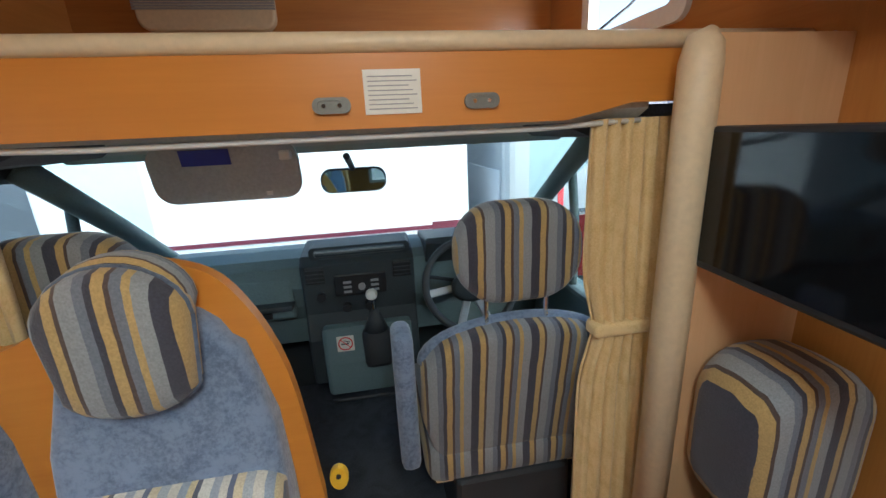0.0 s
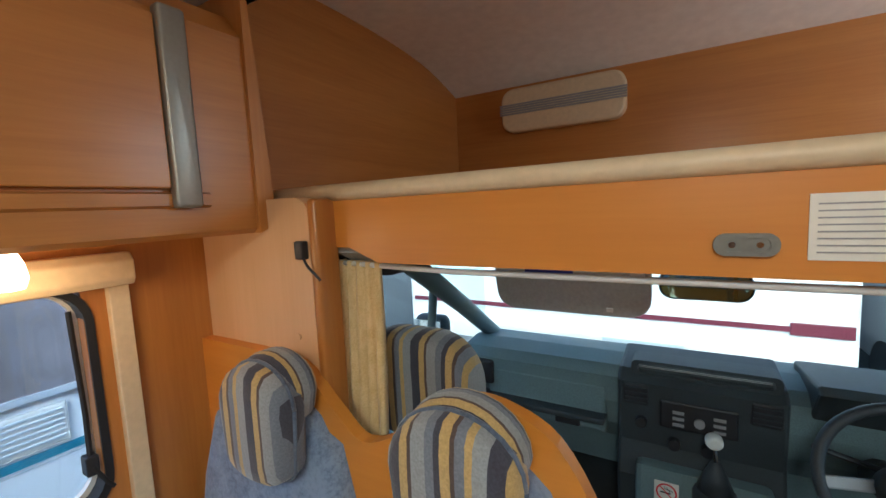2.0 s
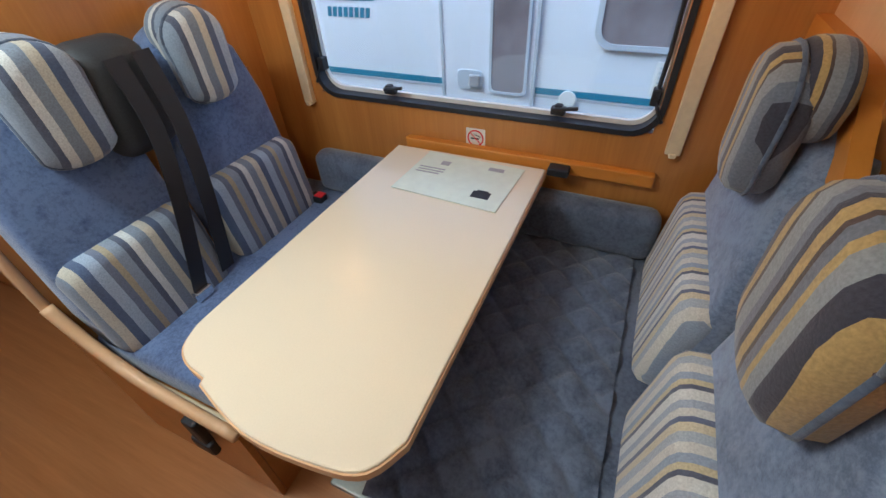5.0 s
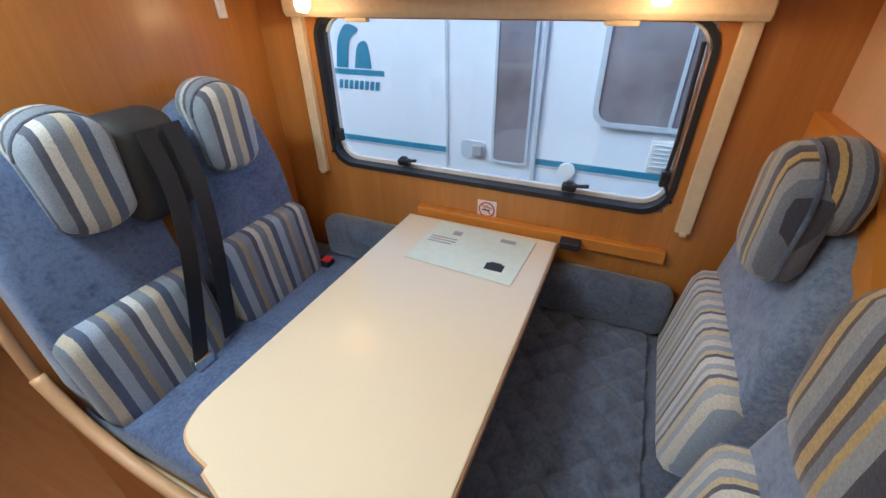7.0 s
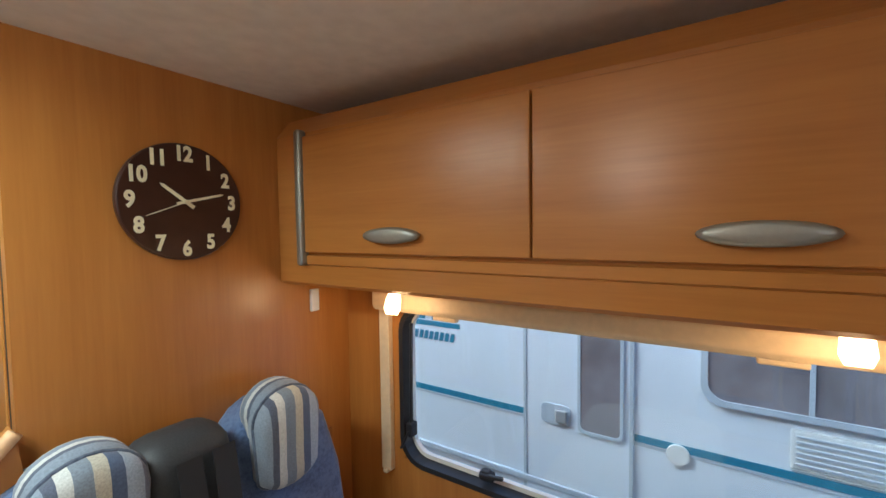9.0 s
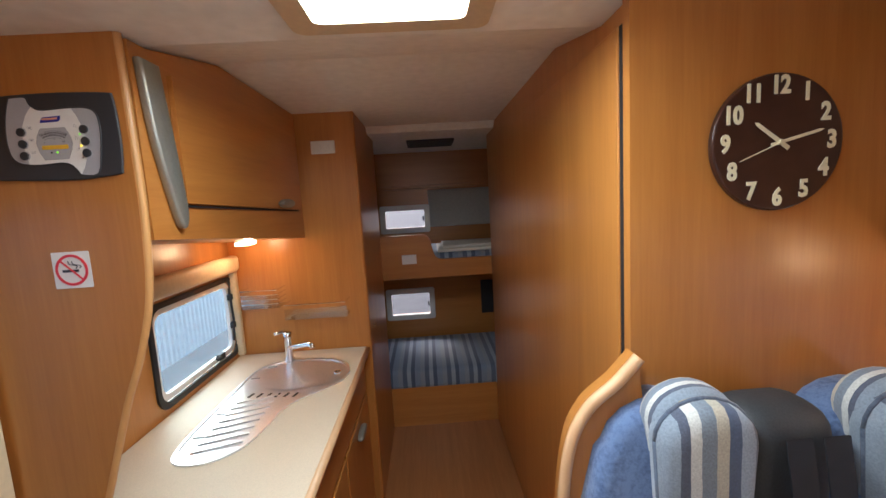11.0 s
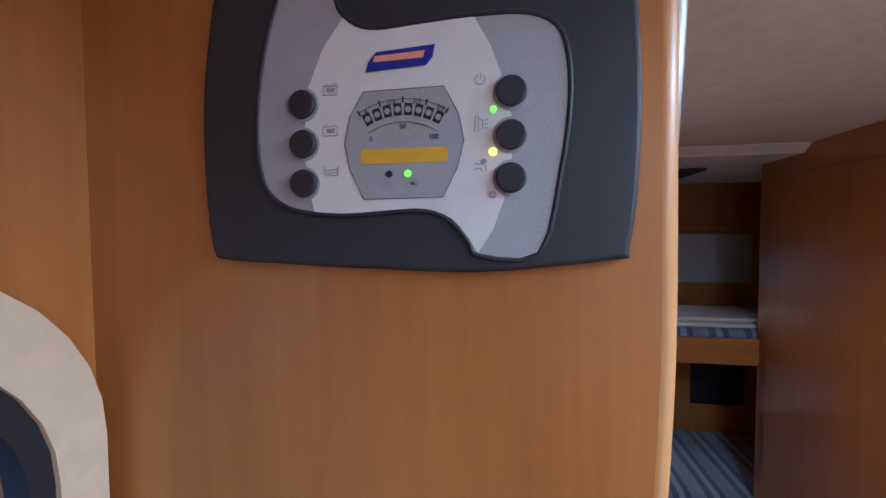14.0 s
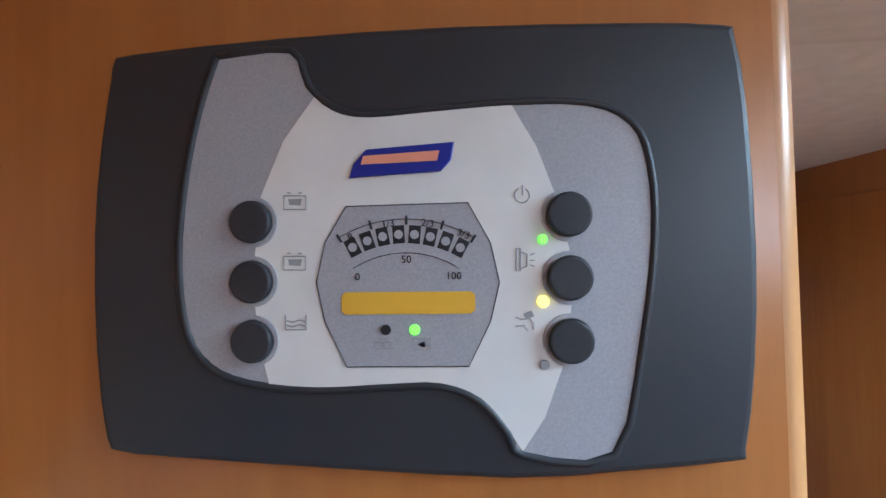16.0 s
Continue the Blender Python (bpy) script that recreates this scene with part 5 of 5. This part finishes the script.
part("upper_base", box((-0.98, YB, 1.10), (XR, -2.0, 1.14)), M_WOODX, bunk)
part("upper_mattress", box((-0.97, YB + 0.02, 1.14), (0.6, -2.01, 1.26), 0.035, 3), M_BED, bunk, "striped upper mattress", True)
part("folded_bedding", join(box((-0.55, -2.45, 1.26), (-0.02, -2.03, 1.285), 0.010), box((-0.50, -2.42, 1.285), (-0.06, -2.06, 1.305), 0.008)), M_PAPER, bunk, "pale folded bedding", True)
part("socket_plate", box((0.13, -1.975, 1.20), (0.23, -1.965, 1.265), 0.003), M_WHITE, bunk, "white socket plate")
solid("grey_headboard", box((-0.75, YB, 1.40), (0.02, YB + 0.02, 1.72), 0.01), M_LINER, "grey-green padded panel behind the upper bunk", "panel")
solid("dark_hatch", box((-0.72, YB, 0.60), (-0.40, YB + 0.012, 0.90), 0.004), M_DARK, "black ventilation hatch behind the lower bunk", "hatch")
solid("wall_pelmet", box((XL, YB, 1.735), (0.42, YB + 0.05, 1.765), 0.006), M_WOODX, "narrow veneer shelf across the rear wall", "shelf")
for (a, b, c, d), n in ((BW1, 5), (BW2, 6)):
    w = tagged(new("window_%d" % n), "small white-framed rear bunk window", "window", "", "structure")
    ROOT[w.name] = Vector((0, 0, 0))
    part("window_frame", ring(rrect(a - 0.045, b - 0.045, c + 0.045, d + 0.045, 0.02), rrect(a, b, c, d, 0.012), "y", YB - 0.01, YB + 0.02), M_WHITE, w)
    part("latch", box((a + 0.004, YB + 0.002, (b + d) / 2 - 0.02), (a + 0.018, YB + 0.018, (b + d) / 2 + 0.02), 0.003), M_DARK, w)
cv = thing("ceiling_vent", (-0.06, -2.17, ZB - 0.012), "dark slatted ceiling vent above the bunks", "vent")
part("frame", ring(rrect(-0.18, -2.36, 0.15, -2.03, 0.01), rrect(-0.16, -2.34, 0.13, -2.05, 0.006), "z", ZB - 0.012, ZB - 0.0005), M_CHAR, cv)
part("backing", box((-0.16, -2.34, ZB - 0.003), (0.13, -2.05, ZB - 0.0006)), M_INK, cv)
for k in range(11):
    part("slat", box((-0.16, -2.333 + k * 0.026, ZB - 0.009), (0.13, -2.321 + k * 0.026, ZB - 0.003)), M_CHAR, cv)

# ---- control panel ----
no_smoking((0.819, PY + 0.0005, 1.522), 0.080, "y", 1, "square red and white no-smoking sticker on the beech partition")


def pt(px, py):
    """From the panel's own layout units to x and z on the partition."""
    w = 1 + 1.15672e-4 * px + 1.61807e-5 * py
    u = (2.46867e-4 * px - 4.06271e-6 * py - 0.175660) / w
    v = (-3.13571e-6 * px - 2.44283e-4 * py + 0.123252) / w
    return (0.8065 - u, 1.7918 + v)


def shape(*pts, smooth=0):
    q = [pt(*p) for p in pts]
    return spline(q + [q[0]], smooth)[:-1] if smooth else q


panel = thing("control_panel", (0.80, PY, 1.71), "charcoal and silver control panel with six round buttons and lit gauge", "control panel")
F = PY + 0.0065
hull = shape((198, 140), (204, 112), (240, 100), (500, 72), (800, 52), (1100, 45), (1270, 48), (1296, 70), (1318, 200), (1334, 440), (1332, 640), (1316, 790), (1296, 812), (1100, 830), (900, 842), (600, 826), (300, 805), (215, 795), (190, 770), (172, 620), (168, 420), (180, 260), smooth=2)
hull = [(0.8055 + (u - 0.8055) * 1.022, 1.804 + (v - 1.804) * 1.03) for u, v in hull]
part("case", prism(hull, "y", PY, F, 0.003, 3), M_CASE, panel)
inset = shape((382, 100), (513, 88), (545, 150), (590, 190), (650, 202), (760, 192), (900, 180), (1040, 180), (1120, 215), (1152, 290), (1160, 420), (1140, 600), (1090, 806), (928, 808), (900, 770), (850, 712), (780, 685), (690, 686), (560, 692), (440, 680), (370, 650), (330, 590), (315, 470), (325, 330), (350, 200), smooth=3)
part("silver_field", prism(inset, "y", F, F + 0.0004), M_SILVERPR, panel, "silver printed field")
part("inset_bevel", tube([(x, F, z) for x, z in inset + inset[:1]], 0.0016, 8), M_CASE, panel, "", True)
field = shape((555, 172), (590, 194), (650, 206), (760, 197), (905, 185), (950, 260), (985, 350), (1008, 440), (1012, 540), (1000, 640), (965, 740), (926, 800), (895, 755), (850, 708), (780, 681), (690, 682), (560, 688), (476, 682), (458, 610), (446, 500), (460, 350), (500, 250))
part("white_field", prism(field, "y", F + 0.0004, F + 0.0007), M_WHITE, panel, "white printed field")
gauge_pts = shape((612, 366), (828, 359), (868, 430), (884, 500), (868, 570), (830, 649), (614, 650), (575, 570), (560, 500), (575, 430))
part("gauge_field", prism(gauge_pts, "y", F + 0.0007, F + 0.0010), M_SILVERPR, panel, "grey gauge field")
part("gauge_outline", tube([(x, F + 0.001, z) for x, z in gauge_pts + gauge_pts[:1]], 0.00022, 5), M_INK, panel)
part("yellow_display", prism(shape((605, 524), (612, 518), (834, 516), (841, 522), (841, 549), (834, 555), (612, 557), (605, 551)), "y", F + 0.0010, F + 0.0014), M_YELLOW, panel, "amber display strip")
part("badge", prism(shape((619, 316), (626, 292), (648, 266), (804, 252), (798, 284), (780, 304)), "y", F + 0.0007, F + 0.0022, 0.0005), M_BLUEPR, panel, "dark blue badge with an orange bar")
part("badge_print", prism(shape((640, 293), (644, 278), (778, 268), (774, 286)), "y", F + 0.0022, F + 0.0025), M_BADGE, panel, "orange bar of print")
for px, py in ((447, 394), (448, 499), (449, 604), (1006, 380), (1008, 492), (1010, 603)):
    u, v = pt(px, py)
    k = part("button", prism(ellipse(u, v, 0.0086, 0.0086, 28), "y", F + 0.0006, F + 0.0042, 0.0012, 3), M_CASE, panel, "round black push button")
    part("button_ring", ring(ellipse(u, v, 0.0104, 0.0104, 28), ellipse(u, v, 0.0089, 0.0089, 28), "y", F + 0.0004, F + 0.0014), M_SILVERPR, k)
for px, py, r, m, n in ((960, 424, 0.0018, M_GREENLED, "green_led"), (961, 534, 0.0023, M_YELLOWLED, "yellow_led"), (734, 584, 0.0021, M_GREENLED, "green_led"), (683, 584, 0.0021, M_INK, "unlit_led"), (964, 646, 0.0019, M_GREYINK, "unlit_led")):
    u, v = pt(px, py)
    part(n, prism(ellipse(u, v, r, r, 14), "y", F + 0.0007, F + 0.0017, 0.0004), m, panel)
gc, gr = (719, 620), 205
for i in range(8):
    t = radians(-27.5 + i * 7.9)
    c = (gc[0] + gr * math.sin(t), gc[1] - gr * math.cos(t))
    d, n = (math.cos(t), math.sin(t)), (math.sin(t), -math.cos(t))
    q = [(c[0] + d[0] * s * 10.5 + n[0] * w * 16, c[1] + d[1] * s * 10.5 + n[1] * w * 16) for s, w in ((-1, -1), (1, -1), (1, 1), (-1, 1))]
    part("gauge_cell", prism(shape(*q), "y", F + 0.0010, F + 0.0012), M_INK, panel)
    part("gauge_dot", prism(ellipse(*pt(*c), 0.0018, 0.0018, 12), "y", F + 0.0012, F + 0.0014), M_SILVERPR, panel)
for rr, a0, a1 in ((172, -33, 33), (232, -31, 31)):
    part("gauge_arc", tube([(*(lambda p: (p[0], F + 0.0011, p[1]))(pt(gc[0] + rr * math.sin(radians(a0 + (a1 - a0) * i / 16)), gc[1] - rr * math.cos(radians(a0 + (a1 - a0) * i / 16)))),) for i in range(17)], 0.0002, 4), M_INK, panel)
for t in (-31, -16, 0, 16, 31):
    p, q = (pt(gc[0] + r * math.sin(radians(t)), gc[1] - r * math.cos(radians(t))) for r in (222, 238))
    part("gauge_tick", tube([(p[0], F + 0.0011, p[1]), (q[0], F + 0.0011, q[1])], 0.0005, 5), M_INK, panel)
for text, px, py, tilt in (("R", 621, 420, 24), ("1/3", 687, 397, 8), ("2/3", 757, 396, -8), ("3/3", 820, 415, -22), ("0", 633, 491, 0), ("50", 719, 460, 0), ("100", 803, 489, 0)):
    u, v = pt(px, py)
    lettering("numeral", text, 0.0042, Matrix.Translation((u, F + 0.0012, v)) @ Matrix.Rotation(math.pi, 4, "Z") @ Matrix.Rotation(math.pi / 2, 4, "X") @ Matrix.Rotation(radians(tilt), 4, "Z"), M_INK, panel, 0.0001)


def icon(lines, filled=()):
    bms = [tube([(p[0], F + 0.0009, p[1]) for p in shape(*l)], 0.00028, 5) for l in lines]
    bms += [prism(shape(*f), "y", F + 0.0007, F + 0.0010) for f in filled]
    part("printed_symbol", join(*bms), M_GREYINK, panel)


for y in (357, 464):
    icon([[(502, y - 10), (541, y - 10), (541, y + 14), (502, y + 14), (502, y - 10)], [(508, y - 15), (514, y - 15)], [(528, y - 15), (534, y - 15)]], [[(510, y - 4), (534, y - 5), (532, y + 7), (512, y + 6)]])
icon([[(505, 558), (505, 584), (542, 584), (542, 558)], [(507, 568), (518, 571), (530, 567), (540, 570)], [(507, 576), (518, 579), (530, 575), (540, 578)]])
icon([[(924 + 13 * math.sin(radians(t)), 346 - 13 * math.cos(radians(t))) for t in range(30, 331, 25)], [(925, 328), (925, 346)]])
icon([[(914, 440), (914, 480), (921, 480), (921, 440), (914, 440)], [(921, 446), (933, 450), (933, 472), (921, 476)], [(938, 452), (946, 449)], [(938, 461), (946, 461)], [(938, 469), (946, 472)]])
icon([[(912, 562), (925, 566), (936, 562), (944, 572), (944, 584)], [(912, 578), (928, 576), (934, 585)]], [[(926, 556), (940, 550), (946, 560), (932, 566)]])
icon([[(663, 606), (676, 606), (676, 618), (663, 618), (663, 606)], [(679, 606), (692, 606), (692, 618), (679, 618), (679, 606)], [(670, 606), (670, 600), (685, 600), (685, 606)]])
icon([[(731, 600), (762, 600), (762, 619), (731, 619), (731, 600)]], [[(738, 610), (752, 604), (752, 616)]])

# ---- outside ----
CV = -2.63
cvan = thing("caravan", (CV - 1.0, 0.6, -0.6), "white caravan with teal stripe, door and smoked windows", "caravan")
part("body", box((CV - 2.1, -2.6, -0.25), (CV, 3.6, 2.05), 0.12, 4), M_CARAVAN, cvan)
part("chassis", box((CV - 1.9, -2.4, -0.45), (CV - 0.1, 3.4, -0.25)), M_DARK, cvan)
for y in (-0.2, 1.9):
    part("wheel", moved(tube([(-0.2, 0, 0), (0, 0, 0)], 0.24, 24), pose(CV - 0.03, y + 0.2, -0.36)), M_DARK, cvan)
cdoor = part("door", box((CV - 0.005, 0.09, -0.05), (CV + 0.012, 0.70, 1.75), 0.006), M_CARAVAN, cvan)
part("door_seam", ring(rrect(0.075, -0.07, 0.715, 1.77, 0.03), rrect(0.094, -0.05, 0.696, 1.75, 0.02), "x", CV, CV + 0.016), M_SEAM, cdoor)
part("door_window", prism(rrect(0.43, 0.44, 0.65, 1.55, 0.03), "x", CV + 0.012, CV + 0.022, 0.004), M_GREYGLASS, cdoor, "narrow smoked door window")
part("door_window_rim", ring(rrect(0.415, 0.425, 0.665, 1.565, 0.035), rrect(0.432, 0.442, 0.648, 1.548, 0.03), "x", CV + 0.012, CV + 0.026), M_SEAM, cdoor)
part("handle_recess", prism(rrect(0.19, 0.43, 0.375, 0.56, 0.035), "x", CV + 0.012, CV + 0.02, 0.004), M_SEAM, cdoor)
part("handle", box((CV + 0.02, 0.28, 0.455), (CV + 0.04, 0.355, 0.535), 0.01), M_GREYINK, cdoor, "grey handle paddle")
part("window", prism(rrect(1.05, 0.76, 2.25, 1.38, 0.09), "x", CV, CV + 0.014, 0.004), M_GREYGLASS, cvan, "smoked caravan window")
part("window_rim", ring(rrect(1.025, 0.735, 2.275, 1.405, 0.10), rrect(1.055, 0.765, 2.245, 1.375, 0.085), "x", CV, CV + 0.022), M_SEAM, cvan)
part("window_divider", box((CV + 0.014, 1.44, 0.765), (CV + 0.020, 1.46, 1.375)), M_SEAM, cvan)
for y0, y1 in ((-2.45, 0.07), (0.72, 3.45)):
    part("teal_stripe", box((CV, y0, 0.445), (CV + 0.004, y1, 0.485)), M_TEAL, cvan, "teal stripe")
    part("pale_stripe", box((CV, y0, 0.425), (CV + 0.0035, y1, 0.440)), M_SEAM, cvan)
vg = part("fridge_vent", box((CV, 1.38, 0.50), (CV + 0.012, 1.72, 0.69), 0.01), M_WHITE, cvan)
for k in range(6):
    part("louvre", box((CV + 0.010, 1.40, 0.525 + k * 0.026), (CV + 0.018, 1.70, 0.535 + k * 0.026)), M_SEAM, vg)
part("round_flap", prism(ellipse(0.93, 0.43, 0.055, 0.055, 24), "x", CV, CV + 0.016, 0.004), M_WHITE, cvan)
part("skirt_rail", box((CV, -2.5, 0.02), (CV + 0.02, 3.5, 0.06), 0.006), M_SEAM, cvan)
# abstract teal swoosh with bars standing in for its lettering
part("emblem", join(prism([(-0.86, 0.93), (-0.40, 0.93), (-0.40, 0.965), (-0.86, 0.965)], "x", CV, CV + 0.003),
                    prism(spline([(-0.80, 0.975), (-0.76, 1.15), (-0.68, 1.25), (-0.58, 1.22), (-0.66, 1.15), (-0.70, 0.975)], 4), "x", CV, CV + 0.003),
                    prism(spline([(-0.64, 0.975), (-0.60, 1.12), (-0.52, 1.14), (-0.50, 0.975)], 4), "x", CV, CV + 0.003)), M_TEAL, cvan, "teal swoosh emblem")
for k in range(8):
    part("print_bar", prism([(-0.80 + k * 0.045, 0.83), (-0.770 + k * 0.045, 0.83), (-0.758 + k * 0.045, 0.89), (-0.788 + k * 0.045, 0.89)], "x", CV, CV + 0.003), M_TEAL, cvan)
cs = thing("corrugated_fence", (4.0, -1.0, -0.6), "tall grey corrugated metal fence beyond the door", "fence")
prof = []
for i in range(120):
    y = -10.7 + i * 0.12
    prof += [(4.0, y), (4.0, y + 0.05), (4.035, y + 0.065), (4.035, y + 0.105)]
part("sheet", prism(prof + [(4.06, 3.69), (4.06, -10.7)], "z", -0.6, 1.57), M_FENCE, cs)
sg = thing("blue_sign", (3.99, -1.7, 1.2), "small blue square sign on the fence", "sign")
part("plate", box((3.985, -1.79, 1.24), (3.998, -1.60, 1.40)), M_TEAL, sg)
part("white_bar", box((3.980, -1.76, 1.33), (3.986, -1.63, 1.36)), M_WHITE, sg)
part("white_stem", box((3.980, -1.715, 1.27), (3.986, -1.675, 1.33)), M_WHITE, sg)
part("lower_plate", box((3.985, -1.76, 1.15), (3.998, -1.63, 1.22)), M_GREYINK, sg)
sk = thing("red_skip", (2.6, -1.2, -0.6), "weathered red steel skip loaded with grey roof sheets", "skip")
SM = pose(2.3, -0.5, 0.0, 0, 0, 25.5)
part("body", moved(prism([(-0.75, 0.74), (1.6, 0.74), (1.45, -0.6), (-0.55, -0.6)], "y", -1.7, 0.0), SM), M_REDPAINT, sk)
part("rim", moved(box((-0.80, -0.03, 0.70), (1.65, 0.05, 0.80), 0.012), SM), M_CHIPPED, sk, "red rim chipped to pale blue")
for x in (-0.35, 0.25, 0.85):
    part("rib", moved(box((x, 0.0, -0.5), (x + 0.07, 0.045, 0.70), 0.008), SM), M_REDPAINT, sk)
pile = spline([(1.6, 0.90), (1.0, 0.90), (0.7, 0.88), (0.45, 0.84), (0.2, 0.81), (-0.3, 0.79), (-0.72, 0.78)], 5)
part("sheet_load", moved(prism(pile + [(-0.72, 0.74), (1.6, 0.74)], "y", -1.0, -0.08), SM), M_CHARSHEET, sk, "stacked grey roof sheets")
for k in range(8):
    part("sheet_rib", moved(tube([(x, -0.94 + k * 0.112 + 0.05 * math.sin(x * 2), z + 0.004) for x, z in pile], 0.011, 5), SM), M_CHARSHEET, sk)

car = thing("motorhome", (-0.3, 7.0, -0.6), "white motorhome parked ahead with a dark tail stripe", "motorhome")
part("body", box((-3.6, 5.9, -0.45), (1.25, 8.5, 2.4), 0.08, 3), M_VEHICLE, car)
part("tail_stripe", box((-3.5, 5.885, 0.20), (1.2, 5.90, 0.25)), M_MAROON, car, "maroon stripe")
part("bumper", box((-3.5, 5.80, -0.25), (1.2, 5.92, 0.02), 0.04, 3), M_VEHICLE, car)
part("tail_lamp", box((0.75, 5.88, 0.17), (1.2, 5.90, 0.29), 0.005), M_MAROON, car, "dark red tail lamp")
part("plate_recess", box((-0.9, 5.79, -0.14), (-0.1, 5.805, -0.02), 0.005), M_SEAM, car)
van = thing("panel_van", (2.2, 7.5, -0.6), "silver and white panel van with red tail lamps", "van")
part("body", box((1.55, 5.4, -0.3), (3.6, 9.5, 2.2), 0.12, 3), M_SILVER, van)
part("side_panel", box((1.54, 5.6, 0.0), (1.552, 7.2, 0.9), 0.003), M_VEHICLE, van)
part("tail_lamp", box((2.2, 5.385, 0.35), (2.27, 5.40, 0.85), 0.005), M_RED, van, "tall red tail lamp")
part("wheel", moved(tube([(0, 0, 0), (0.2, 0, 0)], 0.32, 24), pose(1.53, 6.4, -0.28)), M_DARK, van)
rv = thing("white_motorhome", (4.2, 3.6, -0.6), "white motorhome flank seen through the driver window", "motorhome")
part("body", box((4.0, 2.0, -0.3), (6.0, 7.5, 2.3), 0.1, 3), M_VEHICLE, rv)
part("stripe", box((3.99, 2.2, 0.35), (4.0, 7.3, 0.42)), M_SEAM, rv)
for s, n in ((-1, "west"), (1, "east")):
    dm = thing("door_mirror", (CX + s * 1.13, 2.75, 0.6), "dark door mirror outside the cab window", "mirror", group="door mirrors")
    part("housing", box((CX + s * 1.13 - 0.09, 2.70, 0.62), (CX + s * 1.13 + 0.09, 2.80, 0.98), 0.04, 3), M_DARK, dm, "", True)
    part("glass", box((CX + s * 1.13 - 0.075, 2.697, 0.64), (CX + s * 1.13 + 0.075, 2.70, 0.96)), M_MIRROR, dm)
    part("arm", tube([(CX + s * 0.97, 2.75, 0.66), (CX + s * 1.08, 2.75, 0.68)], 0.02), M_DARK, dm)
